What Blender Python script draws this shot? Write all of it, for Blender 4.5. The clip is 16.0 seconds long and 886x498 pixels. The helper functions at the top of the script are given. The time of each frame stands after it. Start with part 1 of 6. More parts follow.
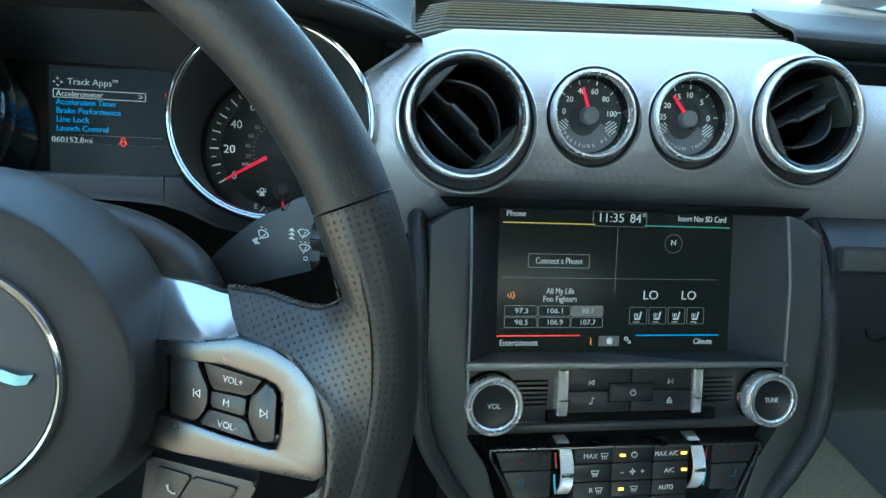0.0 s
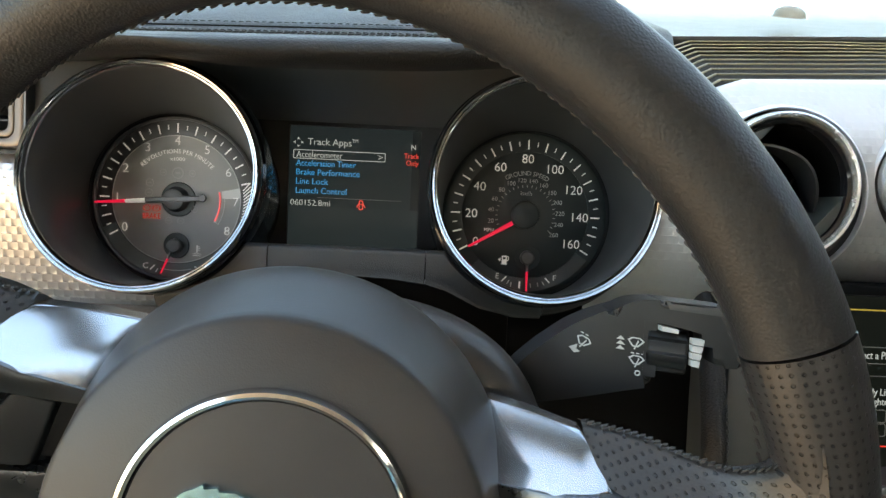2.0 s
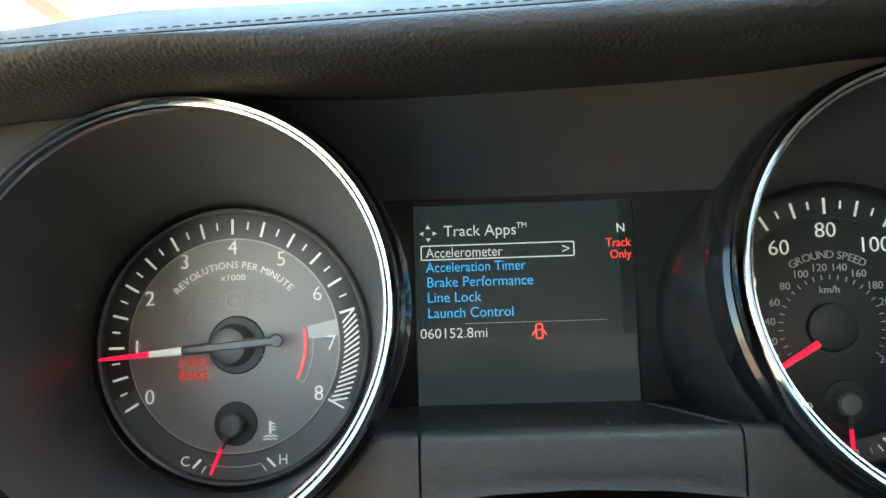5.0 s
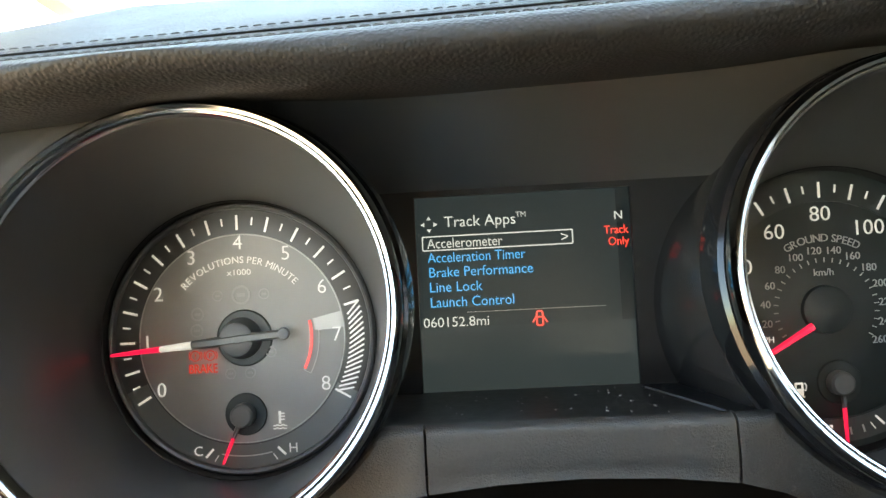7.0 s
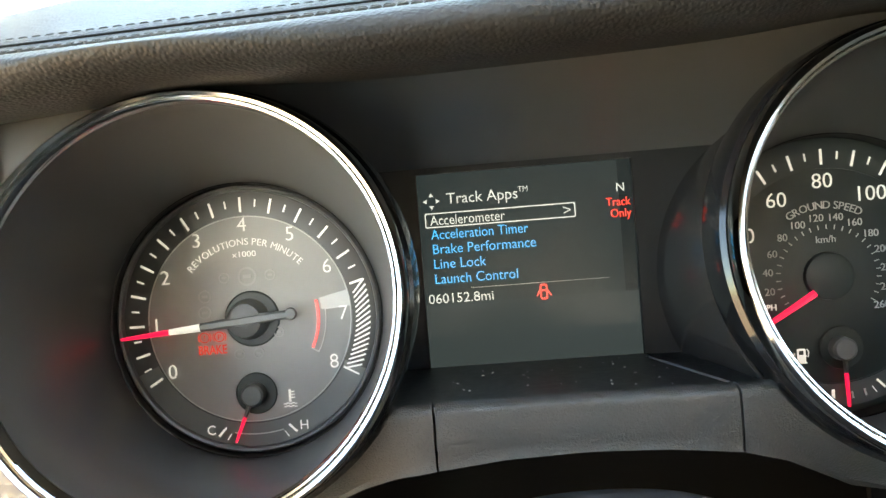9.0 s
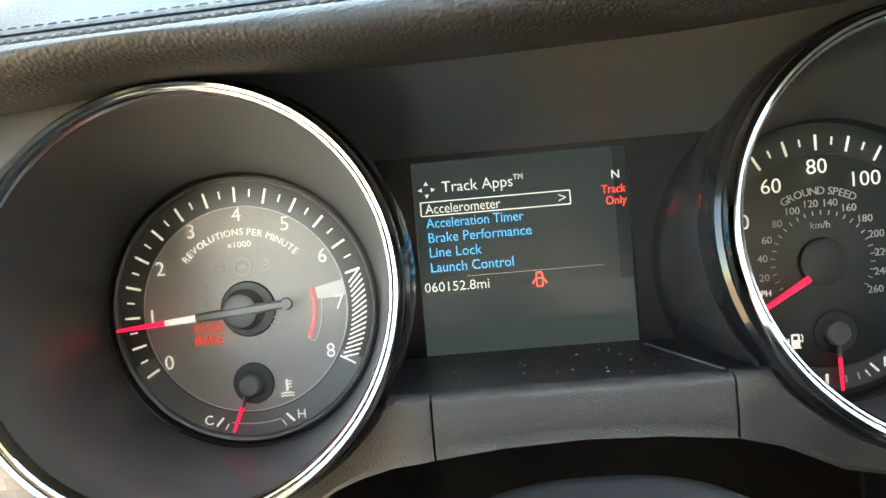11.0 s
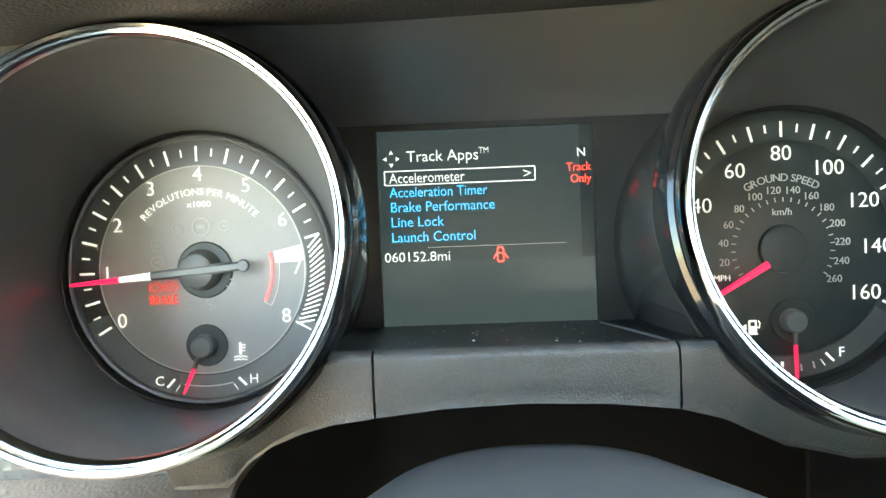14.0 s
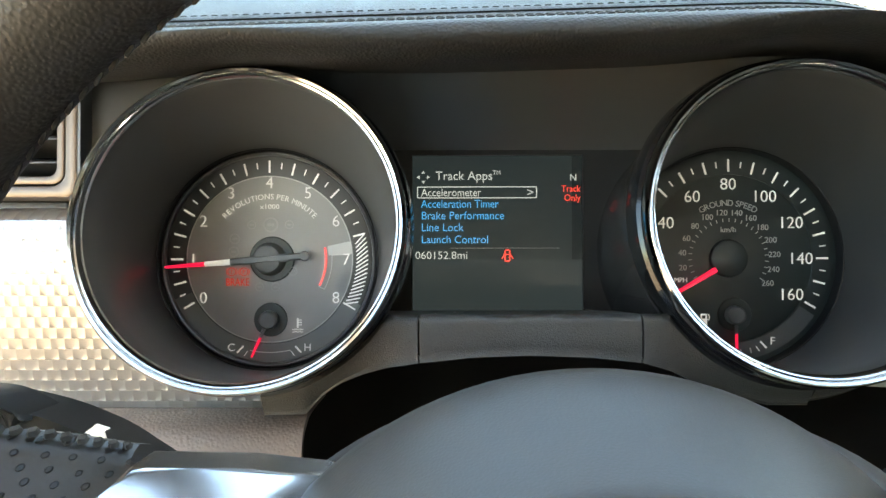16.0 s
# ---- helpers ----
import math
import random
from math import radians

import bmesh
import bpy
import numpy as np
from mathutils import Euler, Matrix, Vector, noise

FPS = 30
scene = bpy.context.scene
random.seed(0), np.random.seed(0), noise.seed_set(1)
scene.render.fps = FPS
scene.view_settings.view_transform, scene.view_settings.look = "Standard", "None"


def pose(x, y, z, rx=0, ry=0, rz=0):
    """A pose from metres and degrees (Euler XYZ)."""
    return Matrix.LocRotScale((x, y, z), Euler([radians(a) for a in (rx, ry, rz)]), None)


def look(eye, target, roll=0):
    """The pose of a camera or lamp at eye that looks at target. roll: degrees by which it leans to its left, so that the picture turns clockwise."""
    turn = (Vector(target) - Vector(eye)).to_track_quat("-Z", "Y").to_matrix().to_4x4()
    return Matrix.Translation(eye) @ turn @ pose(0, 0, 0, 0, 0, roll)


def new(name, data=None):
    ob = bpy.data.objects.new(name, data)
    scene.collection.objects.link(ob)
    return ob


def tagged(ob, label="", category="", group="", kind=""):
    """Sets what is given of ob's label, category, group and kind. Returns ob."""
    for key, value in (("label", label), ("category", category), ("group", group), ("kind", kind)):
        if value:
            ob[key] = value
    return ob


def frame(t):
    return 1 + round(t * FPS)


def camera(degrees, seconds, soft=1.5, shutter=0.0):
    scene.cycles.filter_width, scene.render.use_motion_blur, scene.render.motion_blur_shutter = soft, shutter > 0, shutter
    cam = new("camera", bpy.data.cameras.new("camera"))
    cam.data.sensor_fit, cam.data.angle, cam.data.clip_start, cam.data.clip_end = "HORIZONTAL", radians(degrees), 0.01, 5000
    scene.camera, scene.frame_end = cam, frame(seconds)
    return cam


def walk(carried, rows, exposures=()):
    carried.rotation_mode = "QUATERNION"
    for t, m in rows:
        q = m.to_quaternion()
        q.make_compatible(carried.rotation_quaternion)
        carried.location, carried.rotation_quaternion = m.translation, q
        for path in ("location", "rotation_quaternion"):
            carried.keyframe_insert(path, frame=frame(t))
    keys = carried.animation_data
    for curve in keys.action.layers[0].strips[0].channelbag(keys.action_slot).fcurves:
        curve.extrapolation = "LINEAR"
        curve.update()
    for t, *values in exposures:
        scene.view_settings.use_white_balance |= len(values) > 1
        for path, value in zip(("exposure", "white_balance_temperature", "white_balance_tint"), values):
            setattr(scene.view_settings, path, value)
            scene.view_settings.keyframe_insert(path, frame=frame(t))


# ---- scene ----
cam = camera(64.35, 16.0, soft=1.4)
# The dashboard stands in a frame of its own: x right, y ahead, z up along the dials' faces,
# which lean back from the upright. UNIT is the size of one step of the path in metres.
UNIT, LEANBACK, HUB = 0.066, 20.0, 0.95
W = pose(0, 0, HUB, -LEANBACK, 0, 0)


def local(p):
    return Vector(((p[0] + 2.1365) * UNIT, (p[1] - 10.0) * UNIT, (p[2] - 2.19) * UNIT))


PATH = [
    (0, (0.078, 1.3, 1.785), (0.454, 3.258, 1.62), 2.0),
    (0.5, (-0.23, 1.428, 1.883), (0.071, 3.394, 1.678), 2.4),
    (1, (-0.727, 1.687, 1.992), (-0.535, 3.669, 1.804), 3.2),
    (1.5, (-0.966, 1.849, 2.037), (-0.879, 3.841, 1.884), 3.4),
    (2, (-1.356, 2.408, 2.226), (-1.3, 4.404, 2.11), 2.6),
    (2.5, (-1.491, 3.284, 2.349), (-1.419, 5.282, 2.28), 0.6),
    (3, (-1.607, 4.195, 2.42), (-1.537, 6.193, 2.389), -1.3),
    (3.5, (-2.003, 4.876, 2.353), (-2.005, 6.876, 2.389), -1.9),
    (4, (-2.397, 5.411, 2.347), (-2.436, 7.408, 2.462), -1.4),
    (4.5, (-2.488, 5.55, 2.387), (-2.548, 7.542, 2.552), -1.5),
    (7, (-2.475, 5.455, 2.537), (-2.557, 7.452, 2.608), -3.0),
    (7.5, (-2.469, 5.443, 2.572), (-2.547, 7.442, 2.609), -3.6),
    (8, (-2.474, 5.441, 2.591), (-2.55, 7.44, 2.599), -4.0),
    (8.5, (-2.474, 5.438, 2.587), (-2.568, 7.435, 2.575), -4.3),
    (9, (-2.476, 5.431, 2.609), (-2.571, 7.428, 2.583), -4.5),
    (11.5, (-2.479, 5.435, 2.634), (-2.561, 7.432, 2.558), -5.0),
    (12, (-2.482, 5.434, 2.625), (-2.562, 7.431, 2.546), -5.0),
    (12.5, (-2.476, 5.435, 2.612), (-2.559, 7.432, 2.531), -5.0),
    (13, (-2.447, 5.42, 2.606), (-2.532, 7.417, 2.52), -4.7),
    (13.5, (-2.413, 5.457, 2.468), (-2.488, 7.454, 2.379), -3.4),
    (14, (-2.298, 5.466, 2.406), (-2.356, 7.464, 2.345), -2.2),
    (14.5, (-2.231, 5.2, 2.359), (-2.292, 7.199, 2.324), -1.3),
    (15, (-2.253, 5.007, 2.298), (-2.3, 7.006, 2.27), -0.9),
    (15.5, (-2.519, 4.669, 2.245), (-2.554, 6.669, 2.24), -0.5),
    (16, (-2.554, 4.262, 2.207), (-2.566, 6.262, 2.229), -0.1),
]
walk(cam, [(t, W @ look(local(e), local(g), r)) for t, e, g, r in PATH], [(0.0, 3.3, 5350, -12), (0.5, 3.52, 5650, -9), (1.0, 3.52, 6300, -3), (1.5, 3.33, 7000, 0), (2.0, 3.25, 7500, 4), (2.5, 3.37, 7500, 4), (3.0, 3.45, 7200, 2), (3.5, 3.98, 7800, 6), (4.0, 4.3, 7200, 3), (4.5, 3.88, 6900, -2), (7.0, 4.18, 7700, 3), (7.5, 4.16, 7900, 4), (8.5, 4.42, 7900, 4), (9.0, 4.45, 7900, 3), (11.5, 4.6, 7900, 2), (13.0, 4.68, 7800, 1), (14.0, 5.1, 7100, -5), (14.5, 5.34, 7150, -5), (15.0, 5.4, 7200, -4), (15.5, 4.45, 7500, 0), (16.0, 3.93, 7550, 1)])

# ---- world and light ----
SUN_EL, SUN_AZ = 25.0, 170.0
world = bpy.data.worlds.new("world")
scene.world = world
world.use_nodes = True
wn = world.node_tree.nodes
sky = wn.new("ShaderNodeTexSky")
sky.sky_type, sky.sun_disc = "NISHITA", False
sky.sun_elevation, sky.sun_rotation = radians(SUN_EL), radians(SUN_AZ)
world.node_tree.links.new(sky.outputs[0], wn["Background"].inputs[0])
wn["Background"].inputs[1].default_value = 0.15
sun = new("sun", bpy.data.lights.new("sun", "SUN"))
sun.data.energy, sun.data.angle, sun.data.color = 5.0, radians(0.6), (1.0, 0.95, 0.87)
sun_way = Vector((math.sin(radians(SUN_AZ)) * math.cos(radians(SUN_EL)), math.cos(radians(SUN_AZ)) * math.cos(radians(SUN_EL)), math.sin(radians(SUN_EL))))
sun.matrix_world = look(sun_way * 30, (0, 0, 0))

# ---- materials ----


def material(name, color, rough=0.5, metal=0.0, grain=0.0, grain_size=0.0008, tone=0.0, tone_size=0.02, rough_var=0.0, emit=None, power=0.0, coat=0.0, spec=0.5, cells=False, stretch=(1, 1, 1)):
    """A principled surface: fine relief (grain), soft tone changes (tone), uneven gloss (rough_var)."""
    m = bpy.data.materials.new(name)
    m.use_nodes = True
    n, l = m.node_tree.nodes, m.node_tree.links
    b = n["Principled BSDF"]
    b.inputs["Base Color"].default_value = (*color, 1)
    b.inputs["Roughness"].default_value = rough
    b.inputs["Metallic"].default_value = metal
    b.inputs["Coat Weight"].default_value = coat
    b.inputs["Specular IOR Level"].default_value = spec
    if emit:
        b.inputs["Emission Color"].default_value = (*emit, 1)
        b.inputs["Emission Strength"].default_value = power
    if not (grain or tone or rough_var):
        return m
    co = n.new("ShaderNodeTexCoord")
    mp = n.new("ShaderNodeMapping")
    mp.inputs["Scale"].default_value = stretch
    l.new(co.outputs["Object"], mp.inputs[0])
    if grain:
        if cells:
            t = n.new("ShaderNodeTexVoronoi")
            t.feature = "SMOOTH_F1"
            t.inputs["Scale"].default_value = 1 / grain_size
            h = t.outputs["Distance"]
        else:
            t = n.new("ShaderNodeTexNoise")
            t.inputs["Scale"].default_value = 1 / grain_size
            t.inputs["Detail"].default_value = 4
            h = t.outputs[0]
        l.new(mp.outputs[0], t.inputs["Vector"])
        bp = n.new("ShaderNodeBump")
        bp.inputs["Strength"].default_value = min(1.0, grain)
        bp.inputs["Distance"].default_value = grain_size * 0.6
        l.new(h, bp.inputs["Height"])
        l.new(bp.outputs[0], b.inputs["Normal"])
    if tone or rough_var:
        t2 = n.new("ShaderNodeTexNoise")
        t2.inputs["Scale"].default_value = 1 / tone_size
        t2.inputs["Detail"].default_value = 5
        t2.inputs["Roughness"].default_value = 0.65
        l.new(mp.outputs[0], t2.inputs["Vector"])
        if tone:
            r = n.new("ShaderNodeMapRange")
            r.inputs["To Min"].default_value, r.inputs["To Max"].default_value = 1 - tone, 1 + tone
            l.new(t2.outputs[0], r.inputs[0])
            mx = n.new("ShaderNodeMix")
            mx.data_type, mx.blend_type = "RGBA", "MULTIPLY"
            mx.inputs["Factor"].default_value = 1
            mx.inputs[6].default_value = (*color, 1)
            l.new(r.outputs[0], mx.inputs[7])
            l.new(mx.outputs[2], b.inputs["Base Color"])
        if rough_var:
            r2 = n.new("ShaderNodeMapRange")
            r2.inputs["To Min"].default_value, r2.inputs["To Max"].default_value = max(0.02, rough - rough_var), min(1, rough + rough_var)
            l.new(t2.outputs[0], r2.inputs[0])
            l.new(r2.outputs[0], b.inputs["Roughness"])
    return m


def perforated(name, color, rough, pitch):
    """Leather with rows of small punched holes."""
    m = material(name, color, rough, grain=0.12, grain_size=0.0009, cells=True)
    n, l = m.node_tree.nodes, m.node_tree.links
    b = n["Principled BSDF"]
    uv = n.new("ShaderNodeUVMap")
    v = n.new("ShaderNodeTexVoronoi")
    v.inputs["Scale"].default_value = 1.0
    v.inputs["Randomness"].default_value = 0.12
    l.new(uv.outputs[0], v.inputs["Vector"])
    r = n.new("ShaderNodeMapRange")
    r.inputs["From Min"].default_value, r.inputs["From Max"].default_value = 0.15, 0.21
    l.new(v.outputs["Distance"], r.inputs[0])
    mx = n.new("ShaderNodeMix")
    mx.data_type = "RGBA"
    mx.inputs[6].default_value = (0.004, 0.004, 0.004, 1)
    mx.inputs[7].default_value = (*color, 1)
    l.new(r.outputs[0], mx.inputs["Factor"])
    l.new(mx.outputs[2], b.inputs["Base Color"])
    bp = n.new("ShaderNodeBump")
    bp.inputs["Distance"].default_value = 0.0008
    l.new(r.outputs[0], bp.inputs["Height"])
    old = b.inputs["Normal"].links[0].from_socket
    l.new(old, bp.inputs["Normal"])
    l.new(bp.outputs[0], b.inputs["Normal"])
    return m


def engine_turned(name, color, rough, depth):
    """Brushed metal foil with rows of small overlapping swirls."""
    m = material(name, color, rough, 0.85, grain=0.12, grain_size=0.0006, tone=0.06, tone_size=0.05, stretch=(0.08, 1, 1))
    n, l = m.node_tree.nodes, m.node_tree.links
    b = n["Principled BSDF"]
    co = n.new("ShaderNodeTexCoord")
    br = n.new("ShaderNodeSeparateXYZ")
    l.new(co.outputs["Object"], br.inputs[0])

    def op(kind, a, c=None):
        q = n.new("ShaderNodeMath")
        q.operation = kind
        for k, s in enumerate((a, c)):
            if s is None:
                continue
            if isinstance(s, (int, float)):
                q.inputs[k].default_value = s
            else:
                l.new(s, q.inputs[k])
        return q.outputs[0]
    u = op("DIVIDE", br.outputs[0], 0.0062)
    v = op("DIVIDE", br.outputs[2], 0.0047)
    row = op("FLOOR", v)
    half = op("MULTIPLY", op("MODULO", row, 2), 0.5)
    fu = op("SUBTRACT", op("FRACT", op("ADD", u, half)), 0.5)
    fv = op("FRACT", v)
    d = op("SQRT", op("ADD", op("MULTIPLY", fu, fu), op("MULTIPLY", fv, fv)))
    bp = n.new("ShaderNodeBump")
    bp.inputs["Strength"].default_value = 1.0
    bp.inputs["Distance"].default_value = depth
    l.new(d, bp.inputs["Height"])
    old = b.inputs["Normal"].links[0].from_socket
    l.new(old, bp.inputs["Normal"])
    l.new(bp.outputs[0], b.inputs["Normal"])
    return m


LEATHER = material("black_leather", (0.0145, 0.0147, 0.0152), 0.52, spec=0.28, grain=0.5, grain_size=0.0011, cells=True, tone=0.1, tone_size=0.03, rough_var=0.06)
RIM_LEATHER = material("rim_leather", (0.018, 0.017, 0.0168), 0.44, spec=0.33, grain=0.3, grain_size=0.0009, cells=True, tone=0.15, tone_size=0.03, rough_var=0.08)
PERF = perforated("perforated_leather", (0.022, 0.020, 0.019), 0.38, 0.004)
THREAD = material("black_thread", (0.040, 0.041, 0.041), 0.75, spec=0.2, grain=0.4, grain_size=0.0003)
SOFT = material("soft_black_plastic", (0.036, 0.036, 0.036), 0.46, grain=0.16, grain_size=0.0007, cells=True, tone=0.12, tone_size=0.025, rough_var=0.06)
HARD = material("hard_black_plastic", (0.026, 0.026, 0.027), 0.4, grain=0.12, grain_size=0.0005, tone=0.15, tone_size=0.02, rough_var=0.06)
VISOR = material("visor_black_plastic", (0.072, 0.071, 0.071), 0.4, grain=0.1, grain_size=0.0004, tone=0.1, tone_size=0.02, rough_var=0.05)
GLOSS = material("gloss_black_plastic", (0.008, 0.008, 0.009), 0.1, rough_var=0.04, tone_size=0.03)
DUSTY = material("dusty_black_plastic", (0.013, 0.013, 0.0135), 0.42, grain=0.1, grain_size=0.0005, tone=0.5, tone_size=0.004, rough_var=0.12)
CONE = material("gauge_cone_black", (0.041, 0.0405, 0.040), 0.34, spec=0.6, grain=0.06, grain_size=0.0004, rough_var=0.02, tone_size=0.02)
CHROME = material("chrome", (0.58, 0.58, 0.57), 0.09, 1.0, rough_var=0.03, tone_size=0.01)
PAD = material("centre_pad_plastic", (0.030, 0.029, 0.029), 0.42, spec=0.36, grain=0.12, grain_size=0.0006, cells=True, tone=0.08, tone_size=0.03, rough_var=0.05)
# Lightened and browned to carry the warm light from below.
KNEE = material("warm_lit_leather", (0.135, 0.098, 0.080), 0.5, grain=0.4, grain_size=0.0013, cells=True, tone=0.1, tone_size=0.02, rough_var=0.06)
POLISHED = material("polished_silver", (0.55, 0.55, 0.55), 0.15, 0.95, grain=0.03, grain_size=0.0005, tone=0.05, tone_size=0.02, rough_var=0.04)
MASK = material("gauge_mask_black", (0.013, 0.013, 0.0135), 0.6, spec=0.3, grain=0.06, grain_size=0.0004, tone=0.1, tone_size=0.01)
SATIN = material("satin_silver", (0.115, 0.116, 0.118), 0.28, 0.95, grain=0.05, grain_size=0.0005, tone=0.05, tone_size=0.02, rough_var=0.05)
SHELL = material("ring_shell_black", (0.024, 0.022, 0.021), 0.2, grain=0.02, grain_size=0.0004, tone=0.1, tone_size=0.01, rough_var=0.05)
STALK_BLACK = material("stalk_black_plastic", (0.014, 0.0145, 0.015), 0.38, spec=0.35, grain=0.12, grain_size=0.0005, tone=0.12, tone_size=0.01, rough_var=0.05)
LEDGE = material("grained_ledge_plastic", (0.034, 0.0335, 0.033), 0.42, spec=0.4, grain=0.7, grain_size=0.0007, tone=0.2, tone_size=0.0012, rough_var=0.08)
STRIP = material("grey_green_panel", (0.030, 0.034, 0.032), 0.42, 0.0, grain=0.06, grain_size=0.0004, tone=0.06, tone_size=0.03)
GREYPANEL = material("satin_grey_panel", (0.16, 0.17, 0.163), 0.36, 0.5, grain=0.06, grain_size=0.0004, tone=0.06, tone_size=0.03)
FOIL = engine_turned("engine_turned_foil", (0.47, 0.47, 0.475), 0.52, 0.0010)
FOIL_DEEP = engine_turned("deep_engine_turned_foil", (0.42, 0.41, 0.40), 0.34, 0.0020)
LIP = material("brushed_lip", (0.68, 0.68, 0.68), 0.28, 0.85, grain=0.06, grain_size=0.0005, tone=0.05, tone_size=0.02)
BRIGHT = material("brushed_chrome", (0.8, 0.8, 0.79), 0.26, 0.8, rough_var=0.05, tone_size=0.004)
HUB_GREY = material("dark_grey_hub", (0.095, 0.097, 0.097), 0.4, grain=0.05, grain_size=0.0004, tone=0.08, tone_size=0.004)
WEDGE = material("pale_grey_wedge", (0.44, 0.435, 0.425), 0.45, 0.2, tone=0.04, tone_size=0.01)
TACH_FOOT = material("grey_scale_foot", (0.13, 0.135, 0.132), 0.45, 0.1, tone=0.06, tone_size=0.01)
# Near-black: the shade of hollows and gaps is put into this colour.
SHADE_RUBBER = material("shade_black_rubber", (0.003, 0.003, 0.0032), 0.8, spec=0.1, grain=0.2, grain_size=0.0006)
BUTTON = material("button_black", (0.011, 0.012, 0.013), 0.42, grain=0.12, grain_size=0.0004, tone=0.1, tone_size=0.01)
TACH_FACE = material("grey_dial_face", (0.30, 0.297, 0.29), 0.55, 0.0, grain=0.05, grain_size=0.0004, tone=0.05, tone_size=0.01)
TACH_BAND = material("dark_grey_dial_band", (0.05, 0.05, 0.05), 0.4, tone=0.06, tone_size=0.01)
DIAL_BLACK = material("black_dial_face", (0.019, 0.026, 0.0265), 0.5, tone=0.1, tone_size=0.01)
DIAL_BAND = material("black_dial_band", (0.06, 0.065, 0.065), 0.4, tone=0.08, tone_size=0.01)
SCALE_GREY = material("grey_scale_band", (0.11, 0.115, 0.115), 0.42, tone=0.08, tone_size=0.01)
PRINT = material("white_print", (0.72, 0.71, 0.70), 0.5, emit=(1, 0.97, 0.92), power=0.02232)
PRINT_GREY = material("grey_print", (0.5, 0.5, 0.48), 0.5)
FAINT = material("unlit_symbol", (0.335, 0.33, 0.32), 0.5)
ICON = material("icon_print", (0.55, 0.55, 0.53), 0.5)
RED = material("red_needle", (0.55, 0.008, 0.03), 0.4, emit=(0.95, 0.01, 0.075), power=0.06402)
RED_LINE = material("red_line", (0.6, 0.05, 0.05), 0.45, emit=(1, 0.15, 0.15), power=0.04743)
NEEDLE_WHITE = material("white_needle", (0.85, 0.85, 0.83), 0.4, emit=(1, 1, 1), power=0.02306)
RED_LAMP = material("red_warning_lamp", (0.4, 0.02, 0.01), 0.4, emit=(1, 0.07, 0.04), power=0.028)
LCD = material("display_glass", (0.007, 0.008, 0.009), 0.3, spec=0.15, emit=(0.42, 0.64, 0.74), power=0.0026, rough_var=0.05, tone_size=0.03)
# Stronger glow paints the grey reflection on the lower glass.
LCD_SHEEN = material("display_glass_sheen", (0.007, 0.008, 0.009), 0.3, spec=0.15, emit=(0.45, 0.62, 0.70), power=0.0042)
LCD_BAND = material("display_glass_edge", (0.005, 0.006, 0.007), 0.25, spec=0.2, emit=(0.4, 0.6, 0.68), power=0.0016)
LCD_WHITE = material("display_white", (0.1, 0.1, 0.1), 0.3, emit=(0.90, 0.97, 1.0), power=0.045)
LCD_BLUE = material("display_blue", (0.02, 0.05, 0.1), 0.3, emit=(0.025, 0.30, 0.68), power=0.1096)
LCD_RED = material("display_red", (0.1, 0.02, 0.02), 0.3, emit=(1.0, 0.05, 0.03), power=0.1011)
LCD_AMBER = material("display_amber", (0.1, 0.05, 0.02), 0.3, emit=(1.0, 0.32, 0.04), power=0.1011)
LCD_GREY = material("display_grey", (0.05, 0.05, 0.05), 0.3, emit=(0.5, 0.52, 0.5), power=0.01518)
LCD_YELLOW = material("display_yellow", (0.1, 0.08, 0.02), 0.3, emit=(0.8, 0.6, 0.1), power=0.05692)
LCD_GREEN = material("display_green", (0.02, 0.08, 0.06), 0.3, emit=(0.12, 0.5, 0.35), power=0.05692)
SCREEN = material("touchscreen_glass", (0.005, 0.006, 0.006), 0.16, spec=0.08, emit=(0.4, 0.5, 0.42), power=0.0015, rough_var=0.04, tone_size=0.05)
AMBER = material("amber_lamp", (0.5, 0.25, 0.02), 0.4, emit=(1.0, 0.5, 0.05), power=0.5208)
BLUE_MARK = material("blue_mark", (0.05, 0.3, 0.4), 0.5, emit=(0.1, 0.5, 0.6), power=0.010)
RED_MARK = material("dull_red_mark", (0.3, 0.03, 0.03), 0.5)
DIM_RED = material("dim_red_symbol", (0.10, 0.012, 0.012), 0.5)
DIM_BLUE = material("dim_blue_symbol", (0.02, 0.10, 0.13), 0.5)
KNURL = material("knurled_chrome", (0.62, 0.63, 0.63), 0.34, 0.85, tone=0.1, tone_size=0.0008)
# The pale blue base puts the sky's reflection into the chrome.
EMBLEM = material("sky_tinted_chrome", (0.42, 0.70, 0.74), 0.25, 0.85, rough_var=0.05, tone_size=0.01)
CARPET = material("olive_carpet", (0.43, 0.40, 0.27), 0.95, grain=1.0, grain_size=0.003, tone=0.35, tone_size=0.006)
# Made this pale so the unseen roof bounces light into the dials.
HEADLINER = material("pale_headliner", (0.78, 0.77, 0.75), 0.9, grain=0.3, grain_size=0.002, tone=0.05, tone_size=0.05)
CABIN = material("dark_cabin_trim", (0.065, 0.060, 0.056), 0.6, grain=0.3, grain_size=0.0015, cells=True, tone=0.1, tone_size=0.1)
PAVING = material("warm_concrete", (0.44, 0.30, 0.18), 0.9, grain=0.5, grain_size=0.01, tone=0.15, tone_size=0.8)
BRONZE = material("bronze_grey", (0.11, 0.082, 0.062), 0.35, 0.6, grain=0.05, grain_size=0.0004, tone=0.06, tone_size=0.02)
# Golden colour stands in for sunlight that does not reach the ribs.
SUNLIT_SLAT = material("sun_tinted_slat", (0.12, 0.10, 0.055), 0.5, 0.0, spec=0.1, tone=0.08, tone_size=0.03)
SENSOR = material("sensor_dome", (0.12, 0.12, 0.1), 0.25)


